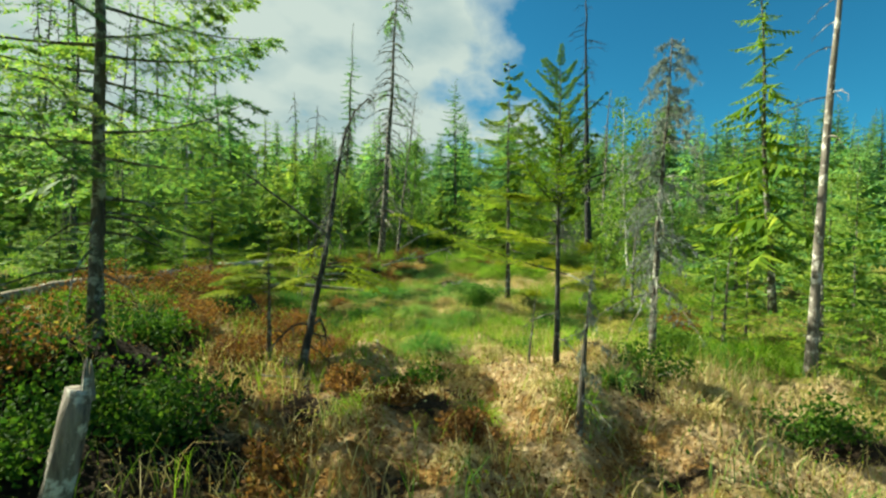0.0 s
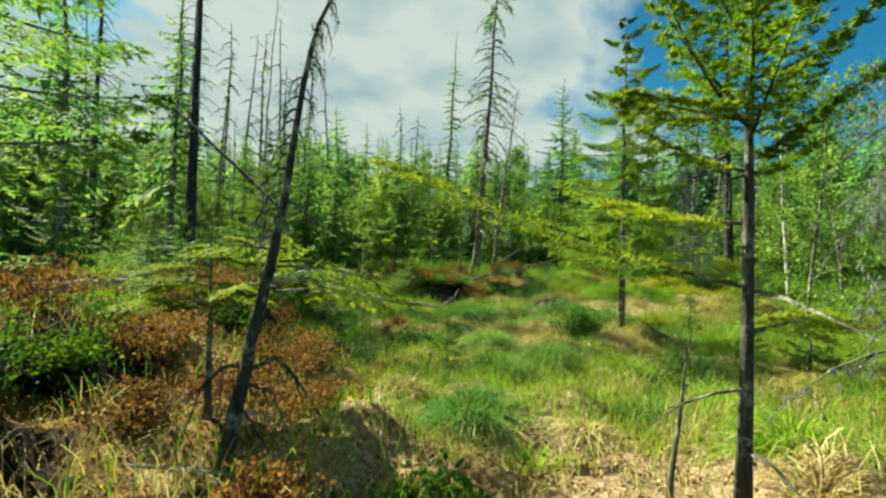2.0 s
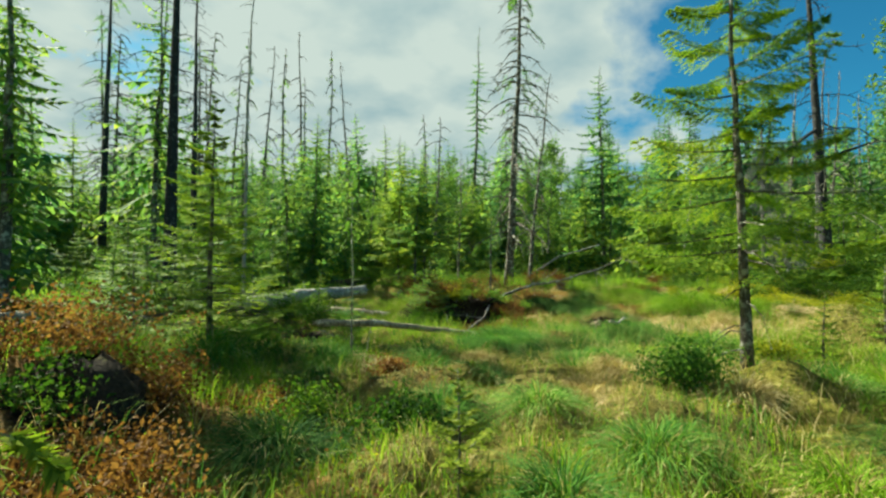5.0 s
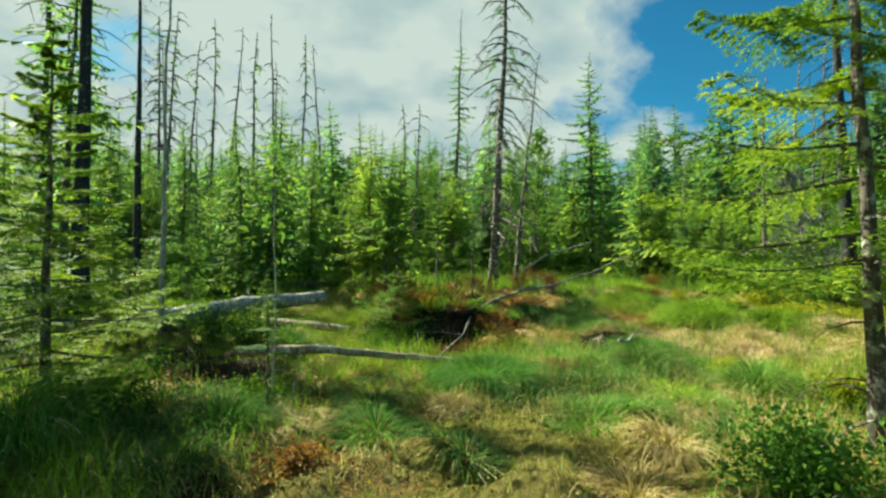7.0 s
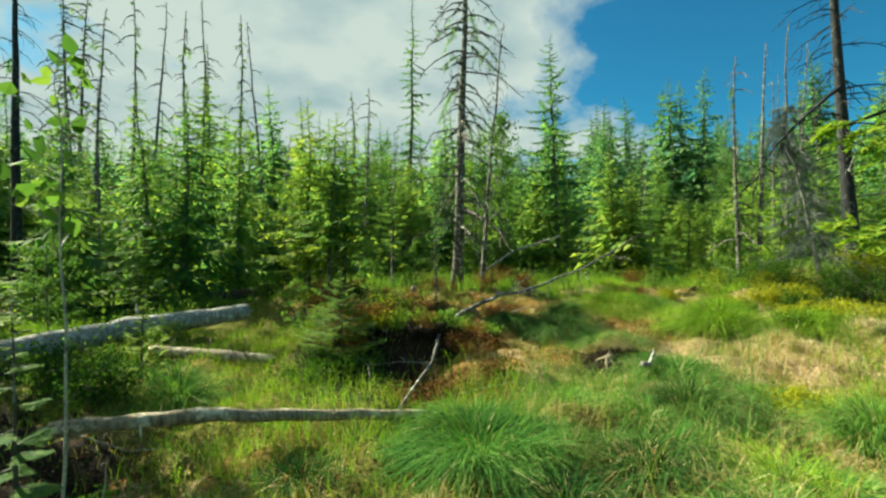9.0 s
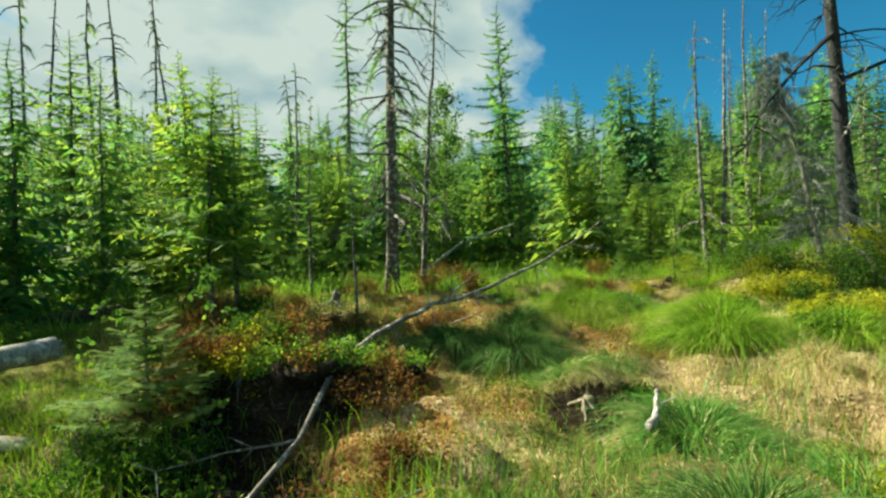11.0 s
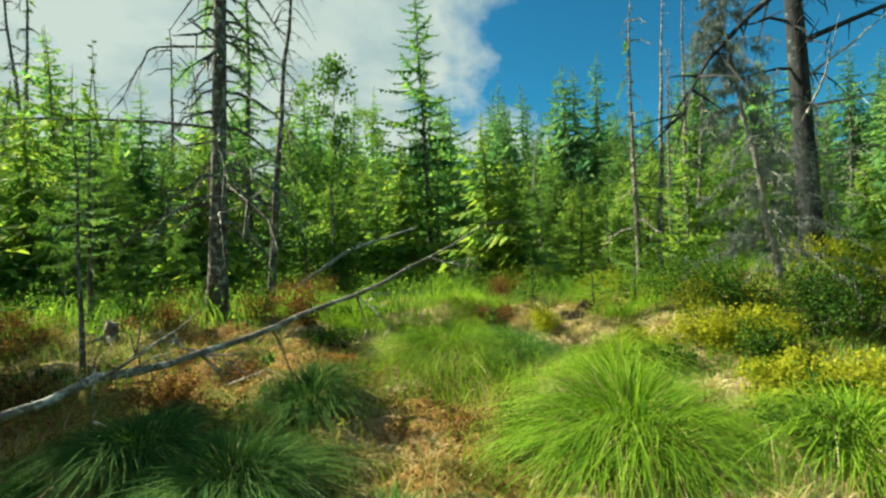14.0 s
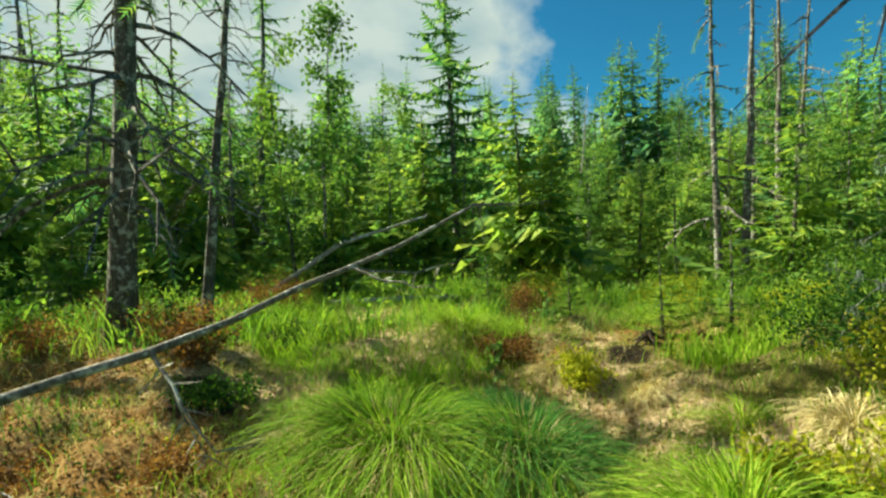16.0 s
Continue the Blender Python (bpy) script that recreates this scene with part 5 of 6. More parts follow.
def tussock(name, label, x, y, r, h, count, mat, seed, straw=0.15, squash=1.0, group="grass tussocks", width=0.0032):
    rng = np.random.default_rng(seed)
    top = thing(name, label, "grass", group)
    for share, m, nm in ((1 - straw, mat, "green_tuft"), (straw, M_STRAW, "dry_tuft")):
        k = int(count * 1.7 * share)
        if k < 5:
            continue
        a, q = rng.random(k) * 6.28, np.sqrt(rng.random(k))
        px, py = np.cos(a) * q * r * 0.38, np.sin(a) * q * r * 0.38 * squash
        wx, wy = x + px, y + py
        p = np.stack([px, py, ground_z(wx, wy) - gz(x, y) - 0.03 + 0.16 * h * (1 - q ** 2)], 1)
        out = a + rng.normal(size=k) * 0.5
        far = np.abs(rng.normal(size=k)) * 0.45 + 0.75 * q + 0.10
        lean = np.stack([np.cos(out), np.sin(out) * squash, 0 * a], 1) * far[:, None]
        hh = h * rng.uniform(0.55, 1.15, k) * (0.7 if nm == "dry_tuft" else 1)
        g = Geo()
        arching(g, p, hh, lean, width, rng)
        part(nm, g, m, top)
    top.matrix_basis = pose(x, y, gz(x, y))
    return top


def tussocks():
    for i, (x, y, r, h, c, m, st, sq) in enumerate([
        (3.3, 10.0, 0.75, 0.58, 2600, M_SEDGE_DEEP_SHADE, 0.16, 1.0), (2.65, 10.5, 0.7, 0.5, 1500, M_SEDGE_DEEP_SHADE, 0.12, 1.0), (3.75, 10.95, 0.6, 0.42, 1100, M_SEDGE_DEEP_SHADE, 0.12, 1.0), (5.86, 9.6, 1.15, 0.72, 2600, M_GRASS, 0.18, 0.9), (5.3, 12.15, 0.9, 0.66, 2000, M_GRASS, 0.38, 1.0), (6.15, 12.0, 0.95, 0.58, 1900, M_SEDGE, 0.3, 0.9),
        (1.3, 5.75, 1.2, 0.48, 2400, M_SEDGE, 0.12, 0.9), (3.95, 7.65, 0.8, 0.50, 1500, M_SEDGE, 0.2, 1.0), (6.8, 8.9, 0.55, 0.5, 700, M_GRASS, 0.1, 1.0), (6.75, 10.95, 0.8, 0.46, 1200, M_GRASS, 0.15, 1.0), (4.75, -1.4, 0.8, 0.5, 800, M_GRASS, 0.1, 1.0),
        (6.3, 14.6, 0.7, 0.5, 700, M_GRASS, 0.15, 1.0), (8.9, 14.9, 0.8, 0.5, 600, M_GRASS, 0.15, 1.0), (3.5, 8.9, 0.45, 0.4, 450, M_SEDGE, 0.35, 1.0),
        (2.2, 6.7, 0.5, 0.4, 500, M_SEDGE, 0.3, 1.0), (-0.9, 4.0, 0.5, 0.45, 600, M_SEDGE, 0.15, 1.0), (0.35, 3.8, 0.6, 0.32, 600, M_SEDGE, 0.2, 1.0), (1.25, 0.75, 0.4, 0.34, 420, M_SEDGE, 0.2, 1.0), (0.55, 2.2, 0.5, 0.36, 600, M_SEDGE, 0.15, 1.0),
        (-0.35, 1.4, 0.6, 0.44, 900, M_SEDGE_DEEP_SHADE, 0.12, 1.0), (2.6, 0.9, 0.4, 0.28, 350, M_GRASS, 0.3, 1.0), (2.1, 4.3, 0.7, 0.34, 600, M_SEDGE, 0.2, 1.0), (3.2, 5.2, 0.6, 0.45, 600, M_GRASS, 0.25, 1.0), (4.6, 2.3, 0.6, 0.45, 600, M_GRASS, 0.15, 1.0),
        (5.6, 4.2, 0.7, 0.45, 600, M_GRASS, 0.2, 1.0), (-2.0, 3.4, 0.6, 0.5, 600, M_SEDGE, 0.15, 1.0), (2.2, -0.5, 0.35, 0.28, 420, M_SEDGE, 0.2, 1.0), (0.85, -1.02, 0.5, 0.3, 700, M_SEDGE, 0.12, 1.0), (1.5, -2.9, 0.25, 0.2, 200, M_GRASS, 0.3, 1.0), (0.1, -2.5, 0.2, 0.18, 160, M_GRASS, 0.3, 1.0), (2.3, -1.7, 0.4, 0.28, 360, M_GRASS, 0.2, 1.0), (1.15, -1.55, 0.25, 0.2, 200, M_GRASS, 0.3, 1.0), (2.0, -2.6, 0.25, 0.2, 200, M_SEDGE, 0.3, 1.0), (0.9, -2.75, 0.2, 0.16, 150, M_GRASS, 0.3, 1.0), (3.1, 0.2, 0.6, 0.4, 500, M_GRASS, 0.15, 1.0),
        (5.0, 0.6, 0.7, 0.4, 500, M_GRASS, 0.15, 1.0), (-1.5, 7.2, 0.7, 0.45, 600, M_SEDGE, 0.15, 1.0), (4.6, 14.2, 0.6, 0.4, 400, M_GRASS, 0.2, 1.0), (7.6, 11.9, 0.4, 0.3, 300, M_GRASS, 0.3, 1.0), (4.2, 9.2, 0.4, 0.35, 350, M_SEDGE, 0.4, 1.0),
        (6.2, 10.1, 0.45, 0.38, 500, M_GRASS, 0.2, 1.0), (-1.4, 4.0, 0.5, 0.32, 420, M_SEDGE_DEEP_SHADE, 0.2, 1.0), (-0.4, 4.9, 0.5, 0.30, 420, M_SEDGE_DEEP_SHADE, 0.25, 1.0), (0.2, 4.4, 0.5, 0.30, 420, M_SEDGE_DEEP_SHADE, 0.2, 1.0), (1.0, 3.5, 0.45, 0.28, 400, M_SEDGE_DEEP_SHADE, 0.25, 1.0), (1.7, 5.0, 0.6, 0.34, 520, M_SEDGE_DEEP_SHADE, 0.2, 1.0), (2.6, 4.6, 0.5, 0.30, 420, M_SEDGE, 0.3, 1.0), (-0.9, 3.3, 0.5, 0.32, 420, M_SEDGE_DEEP_SHADE, 0.2, 1.0), (2.7, 5.7, 0.6, 0.36, 520, M_SEDGE, 0.25, 1.0), (3.0, 3.9, 0.45, 0.30, 400, M_SEDGE, 0.3, 1.0), (3.6, 5.9, 0.5, 0.34, 450, M_SEDGE, 0.3, 1.0), (0.1, 5.4, 0.5, 0.30, 420, M_SEDGE_DEEP_SHADE, 0.25, 1.0), (5.0, 12.9, 0.5, 0.4, 450, M_GRASS, 0.2, 1.0), (3.35, 6.5, 0.85, 0.5, 1100, M_SEDGE_DEEP_SHADE, 0.15, 1.0), (2.35, 5.35, 0.6, 0.4, 600, M_SEDGE_DEEP_SHADE, 0.2, 1.0), (3.3, 5.0, 0.6, 0.4, 600, M_SEDGE, 0.2, 1.0), (4.3, 5.6, 0.7, 0.45, 700, M_SEDGE, 0.2, 1.0), (2.75, 6.1, 0.5, 0.4, 500, M_SEDGE, 0.25, 1.0), (4.5, 6.9, 0.6, 0.4, 600, M_SEDGE, 0.25, 1.0), (1.9, 1.4, 0.5, 0.34, 500, M_SEDGE, 0.2, 1.0), (3.6, 1.4, 0.7, 0.4, 700, M_SEDGE_DEEP_SHADE, 0.15, 1.0), (1.35, 2.2, 0.5, 0.34, 500, M_SEDGE, 0.2, 1.0), (4.6, 3.6, 0.6, 0.42, 600, M_SEDGE, 0.2, 1.0)]):
        tussock("grass_tussock", "large drooping blue-green sedge tussock" if m in (M_SEDGE, M_SEDGE_DEEP_SHADE) else "drooping bright green grass tussock", x, y, r, h, c, m, 300 + i, st, sq)
    for i, (x, y, r, h) in enumerate([(3.05, 2.55, 0.4, 0.38), (1.95, 3.05, 0.5, 0.32), (2.35, 3.5, 0.4, 0.3), (2.9, 6.75, 0.4, 0.3), (3.66, 8.72, 0.36, 0.18), (3.4, 8.8, 0.28, 0.16), (3.95, 8.62, 0.28, 0.16), (0.9, 4.9, 0.35, 0.25), (2.7, 7.5, 0.35, 0.22), (4.4, 9.0, 0.35, 0.22), (5.9, 8.4, 0.35, 0.25), (4.1, 10.2, 0.3, 0.2), (5.1, 7.0, 0.4, 0.3), (2.5, 9.3, 0.3, 0.25), (6.9, 10.0, 0.3, 0.25), (7.3, 12.6, 0.35, 0.2), (6.8, 13.2, 0.3, 0.2), (7.6, 11.2, 0.3, 0.22), (0.5, -2.35, 0.24, 0.15), (1.0, -2.0, 0.26, 0.16), (0.2, -1.75, 0.22, 0.14), (1.35, -2.7, 0.24, 0.14), (2.05, -2.15, 0.28, 0.18), (0.85, -1.5, 0.24, 0.16), (2.4, -3.0, 0.28, 0.16), (-0.2, -2.75, 0.22, 0.14), (0.6, -3.25, 0.24, 0.14), (1.5, -1.3, 0.28, 0.18), (2.9, -2.5, 0.3, 0.18), (0.45, -0.5, 0.28, 0.18)]):
        tussock("dry_grass_tussock", "bleached tussock of dry straw grass", x, y, r, h, 700 if r > 0.29 else 320, M_STRAW, 400 + i, 0.8, group="dry tussocks")


tussocks()


def bush(name, label, x, y, r, h, leaves, leaf, mat, seed, stems=9, group="", category="shrub"):
    """A low shrub: stems that fan out, leaves in a ragged dome."""
    rng = np.random.default_rng(seed)
    top = thing(name, label, category, group)
    w, g = Geo(), Geo()
    spots = []
    for _ in range(stems):
        a, q = rng.random() * 6.28, rng.random() ** 0.6
        s = np.linspace(0, 1, 5)[:, None]
        end = np.array([math.cos(a) * q * r, math.sin(a) * q * r, h * rng.uniform(0.65, 1.1) * (1 - 0.45 * q * q)])
        pts = end * s + np.array([0, 0, -0.05]) * (1 - s) + rng.normal(size=(5, 3)) * 0.02 * s
        w.tube(pts, (0.003 + 0.006 * h) * (1.1 - s[:, 0]), 3)
        spots += list(pts[1:]) + [pts[3], pts[4]]
    spots = np.array(spots)
    p = spots[rng.integers(0, len(spots), leaves)] + rng.normal(size=(leaves, 3)) * np.array([r, r, h]) * 0.17
    p[:, 2] = np.maximum(p[:, 2], 0.0)
    d = unit(rng.normal(size=(leaves, 3)) + UP * 0.3)
    s = unit(np.cross(d, rng.normal(size=(leaves, 3))))
    l = leaf * (0.6 + 0.8 * rng.random((leaves, 1)))
    leaf_faces(g, p, d, s, l)
    part("shrub_wood", w, M_BARK, top)
    part("leaves", g, mat, top)
    top.matrix_basis = pose(x, y, gz(x, y))
    return top


def hummock(name, label, x, y, r, h, seed):
    """A steep bank of bare dark peat."""
    rng = np.random.default_rng(seed)
    top = thing(name, label, "hummock")
    k, m = 22, 9
    a = np.arange(k) * 2 * np.pi / k
    rings = []
    for i in range(m):
        f = i / (m - 1)
        rr = r * (1.0 + 0.10 * math.sin(f * 3.1)) * math.cos(f * 1.45) ** 0.6
        wob = 1 + 0.10 * np.sin(3 * a + seed) + 0.07 * np.sin(7 * a + 2.0 * f) + 0.05 * rng.normal(size=k)
        rings.append(np.stack([np.cos(a) * rr * wob, np.sin(a) * rr * wob * 0.9, np.full(k, -0.1 + (h + 0.1) * f) + 0.02 * rng.normal(size=k)], 1))
    i, j = np.meshgrid(np.arange(m - 1), np.arange(k), indexing="ij")
    q = np.stack([i * k + j, i * k + (j + 1) % k, (i + 1) * k + (j + 1) % k, (i + 1) * k + j], -1).reshape(-1, 4)
    g = Geo()
    g.add(np.concatenate(rings), q)
    part("bank", g, M_PEAT, top, smooth=True)
    top.matrix_basis = pose(x, y, gz(x, y))
    return top


def peat_bank(name, label, line, heights, seed):
    """A ragged upright face of bare peat under an overhanging lip; the ground rises behind it."""
    rng = np.random.default_rng(seed)
    top = thing(name, label, "bank")
    line, k = np.asarray(line, float), 40
    s, u = np.linspace(0, 1, k), np.linspace(0, 1, len(line))
    p = np.stack([np.interp(s, u, line[:, 0]), np.interp(s, u, line[:, 1])], 1)
    p += np.stack([0 * s, 0.05 * np.sin(9 * s) + 0.03 * np.sin(23 * s)], 1)
    d = np.gradient(p, axis=0)
    n = np.stack([d[:, 1], -d[:, 0]], 1) / (np.linalg.norm(d, axis=1)[:, None] + 1e-9)
    h = np.interp(s, u, heights) * (1 + 0.08 * np.sin(13 * s) + 0.05 * rng.normal(size=k))
    rows = []
    for out, f in [(0.10, -0.1), (0.03, 0.12), (-0.05, 0.35), (-0.06, 0.6), (0.02, 0.8), (0.05, 0.93), (-0.06, 1.0), (-0.22, 0.93), (-0.4, 0.8), (-0.8, 0.3)]:
        q = p + n * (out + 0.04 * rng.normal(size=(k, 1)))
        foot = np.array([gz(*a) for a in p + n * 0.1])
        z = foot + (h - foot) * f + 0.025 * rng.normal(size=k)
        if out < -0.3:
            z = np.minimum(z, ground_z(q[:, 0], q[:, 1]) + (-0.01 if f > 0.5 else -0.08))
        rows.append(np.concatenate([q, z[:, None]], 1))
    m = len(rows)
    i, j = np.meshgrid(np.arange(m - 1), np.arange(k - 1), indexing="ij")
    g = Geo()
    g.add(np.concatenate(rows), np.stack([i * k + j, i * k + j + 1, (i + 1) * k + j + 1, (i + 1) * k + j], -1).reshape(-1, 4))
    part("peat_face", g, M_PEAT, top, smooth=True)
    # roots and dead stems that hang over the lip
    for _ in range(14):
        a = rng.integers(2, k - 2)
        t = np.linspace(0, 1, 5)[:, None]
        q = rows[5][a] + np.concatenate([n[a] * 0.10, [0]]) * t - np.array([0, 0, 1]) * (0.28 * rng.random() + 0.08) * t ** 1.5 + rng.normal(size=(5, 3)) * 0.012
        r = Geo()
        r.tube(q, 0.006 * (1.1 - t[:, 0]), 3)
        part("root", r, M_BARK, top)
    return top


def shrubs():
    lip, high = [(-0.15, 8.95), (0.3, 8.75), (0.8, 8.66), (1.2, 8.82), (1.75, 9.17), (2.15, 9.35)], [0.28, 0.47, 0.48, 0.43, 0.31, 0.2]
    peat_bank("peat_bank", "undercut black peat bank with hanging roots", lip, high, 4)
    for i, (x, y, r, h) in enumerate([(0.1, 9.05, 0.28, 0.22), (0.5, 8.98, 0.25, 0.2), (0.85, 8.95, 0.25, 0.2), (1.2, 9.1, 0.22, 0.16), (1.6, 9.35, 0.22, 0.14), (-0.2, 9.15, 0.3, 0.22), (0.3, 8.86, 0.2, 0.2), (0.66, 8.82, 0.2, 0.16), (1.02, 8.86, 0.2, 0.18), (1.38, 9.02, 0.2, 0.16), (1.8, 9.28, 0.2, 0.16), (0.45, 9.15, 0.3, 0.2), (0.95, 9.2, 0.3, 0.2), (1.35, 9.35, 0.3, 0.18), (2.0, 9.4, 0.2, 0.14), (-0.08, 8.95, 0.22, 0.22), (0.5, 8.76, 0.16, 0.16), (1.2, 8.9, 0.16, 0.16)]):
        b = bush("heather_shrub", ("rust-orange dwarf shrub overhanging the peat bank", "yellow-green dwarf shrub overhanging the peat bank", "green dwarf shrub overhanging the peat bank", "rust-orange dwarf shrub overhanging the peat bank", "green dwarf shrub overhanging the peat bank")[i % 5], x, y, r, h + 0.05, 520, 0.030, (M_RUST, M_YELLOW, M_UNDER, M_RUST, M_UNDER)[i % 5], 700 + i, 12, "dwarf shrubs")
        edge = [p[0] for p in lip]
        if y - np.interp(x, edge, [p[1] for p in lip]) < 0.33:
            b.matrix_basis = pose(x, y, max(gz(x, y), float(np.interp(x, edge, high)) - 0.05))
    # two dark banks added in place of the shade below mound and spruce
    peat_bank("peat_bank", "black undercut bank added for the shade below dwarf shrubs", [(-3.3, -0.75), (-2.5, -1.15), (-1.85, -1.15), (-1.3, -0.85)], [0.55, 0.62, 0.55, 0.3], 6)
    peat_bank("peat_bank", "dark bank added for the shade under low shrubs by a stump", [(-2.7, -2.7), (-2.0, -2.65), (-1.45, -2.5), (-0.95, -2.2)], [0.5, 0.52, 0.48, 0.34], 8)
    hummock("peat_hummock", "steep dark peat bank under rusty heather", -1.38, 1.1, 0.34, 0.30, 3)
    hummock("peat_hummock", "low bank of bare dark peat", 0.55, 7.55, 0.45, 0.16, 5)
    bush("bilberry_shrub", "dense green bilberry shrub in the grass", 2.74, 2.84, 0.44, 0.40, 4200, 0.030, M_UNDER, 1, 26)
    bush("heather_shrub", "rust-red withered shrub casting a shadow", 3.68, 13.55, 0.30, 0.42, 1200, 0.035, M_RUST, 2, 20)
    rows = [(M_RUST, "heather_shrub", "rust-orange withered dwarf shrub", 0.026,
             [(0.5, 10.2, 0.45, 0.35), (1.55, 8.75, 0.4, 0.28), (0.75, 9.5, 0.4, 0.32), (1.3, 16.8, 0.6, 0.5), (3.2, 17.4, 0.6, 0.55), (3.8, 17.2, 0.5, 0.6), (0.2, 14.3, 0.5, 0.35), (-0.8, 12.2, 0.6, 0.4), (7.4, 15.6, 0.5, 0.3), (-1.7, 1.55, 0.5, 0.42), (-1.25, 1.5, 0.45, 0.38),
              (-2.1, 1.0, 0.5, 0.4), (-0.9, 0.5, 0.4, 0.25), (-1.6, -0.2, 0.5, 0.3), (-2.3, -0.4, 0.5, 0.35), (-0.8, -0.4, 0.4, 0.22), (-1.9, -2.7, 0.4, 0.4), (-2.5, -1.6, 0.5, 0.4), (1.25, 7.1, 0.4, 0.2), (1.7, 7.5, 0.35, 0.18), (0.7, 7.1, 0.4, 0.2), (-0.1, 8.6, 0.4, 0.25),
              (4.9, 10.35, 0.2, 0.12), (0.33, -2.66, 0.18, 0.12), (0.02, -2.15, 0.2, 0.12), (0.75, -3.0, 0.2, 0.14), (-0.35, -3.2, 0.25, 0.16), (-0.9, -1.3, 0.3, 0.16), (-0.1, -0.6, 0.4, 0.2), (-0.5, 0.3, 0.4, 0.24), (-0.1, -1.0, 0.3, 0.14), (6.6, 13.9, 0.4, 0.25), (5.3, 0.3, 0.5, 0.35), (-0.9, 2.2, 0.4, 0.25), (0.1, 2.9, 0.24, 0.1), (-3.6, 3.4, 0.5, 0.4), (2.4, 12.7, 0.3, 0.18), (1.3, 11.8, 0.4, 0.25), (1.2, 9.3, 0.35, 0.2), (1.9, 9.1, 0.3, 0.2), (0.2, 9.0, 0.4, 0.3), (2.6, 11.5, 0.35, 0.2), (3.2, 12.2, 0.35, 0.2), (4.0, 12.0, 0.3, 0.12), (0.4, 12.4, 0.5, 0.35), (1.6, 14.8, 0.5, 0.35), (2.9, 15.0, 0.5, 0.4), (-0.6, 15.2, 0.6, 0.45), (-1.8, 15.6, 0.6, 0.45)]),
            (M_YELLOW, "yellow_shrub", "yellow-green leafy dwarf shrub on the bank", 0.031,
             [(7.95, 10.45, 0.35, 0.3), (7.72, 10.65, 0.4, 0.34), (7.6, 9.8, 0.35, 0.26), (7.75, 9.15, 0.4, 0.26), (10.35, 11.6, 0.45, 0.45), (10.2, 13.8, 0.5, 0.4), (7.2, 11.0, 0.3, 0.22), (7.0, 9.4, 0.3, 0.18), (8.2, 8.9, 0.35, 0.26), (7.3, 9.0, 0.3, 0.2), (8.3, 11.3, 0.5, 0.4), (9.6, 10.5, 0.5, 0.45), (8.9, 9.0, 0.45, 0.35), (7.4, 9.7, 0.35, 0.25), (4.6, 6.6, 0.3, 0.25), (4.9, 5.2, 0.35, 0.25), (9.4, 15.4, 0.5, 0.45), (10.3, 16.3, 0.5, 0.5), (0.6, 8.9, 0.2, 0.2),
              (8.2, 17.0, 0.5, 0.6), (6.9, 12.9, 0.3, 0.2)]),
            (M_SHRUB, "bilberry_shrub", "dark green bilberry shrub on a hummock", 0.030,
             [(7.75, 10.25, 0.3, 0.26), (8.2, 10.9, 0.35, 0.3), (7.45, 9.45, 0.25, 0.18), (8.82, 10.1, 0.55, 0.48), (8.5, 10.35, 0.4, 0.4), (11.5, 14.2, 0.6, 0.35), (9.2, 12.6, 0.6, 0.50), (8.6, 12.2, 0.5, 0.4), (9.9, 9.9, 0.6, 0.5), (10.6, 10.6, 0.6, 0.55), (9.2, 9.5, 0.5, 0.4), (10.9, 12.6, 0.7, 0.5), (-0.5, 13.2, 0.45, 0.4), (-1.5, 12.8, 0.5, 0.45), (-2.0, -1.3, 0.45, 0.35), (-1.5, -1.7, 0.4, 0.3), (-1.9, -2.6, 0.5, 0.42), (-1.3, -2.7, 0.45, 0.35), (-2.4, -2.2, 0.5, 0.5), (-1.5, -3.3, 0.45, 0.35), (-0.9, -2.9, 0.35, 0.25), (-2.5, -3.2, 0.5, 0.45), (-2.5, 0.4, 0.45, 0.4), (-1.6, -0.9, 0.35, 0.2), (-2.0, -0.1, 0.4, 0.25), (3.3, -3.1, 0.45, 0.3), (0.6, -1.95, 0.25, 0.2), (-1.35, 1.0, 0.35, 0.32), (2.55, -2.2, 0.4, 0.22),
              (3.6, -1.2, 0.4, 0.25), (-0.35, 1.9, 0.35, 0.3), (0.3, 1.7, 0.3, 0.25), (-2.6, 2.3, 0.5, 0.35), (-1.8, 3.9, 0.4, 0.3), (-2.3, 4.2, 0.5, 0.35), (4.0, 13.0, 0.35, 0.2), (0.2, 7.9, 0.35, 0.25), (0.5, 7.6, 0.35, 0.25), (7.0, 10.6, 0.3, 0.2), (-2.9, 9.4, 0.5, 0.4), (-3.4, 12.2, 0.6, 0.5), (3.1, 0.9, 0.4, 0.25), (0.6, 9.5, 0.4, 0.3), (-0.3, 8.0, 0.45, 0.3), (0.0, 9.7, 0.4, 0.35), (-1.6, 4.5, 0.5, 0.14), (-2.3, 4.9, 0.5, 0.2), (-2.0, 7.0, 0.5, 0.35), (-2.8, 7.2, 0.5, 0.4), (-0.9, 4.6, 0.4, 0.14), (-2.6, 13.6, 0.6, 0.5), (4.3, 15.0, 0.35, 0.22), (1.0, 15.8, 0.5, 0.35), (3.95, 8.5, 0.3, 0.16), (1.5, 10.2, 0.35, 0.22), (2.1, 10.05, 0.3, 0.16), (1.2, 9.8, 0.35, 0.2), (5.4, 10.2, 0.25, 0.15), (6.6, 9.0, 0.3, 0.2)])]
    k = 10
    for mat, name, label, leaf, spots in rows:
        for x, y, r, h in spots:
            k += 1
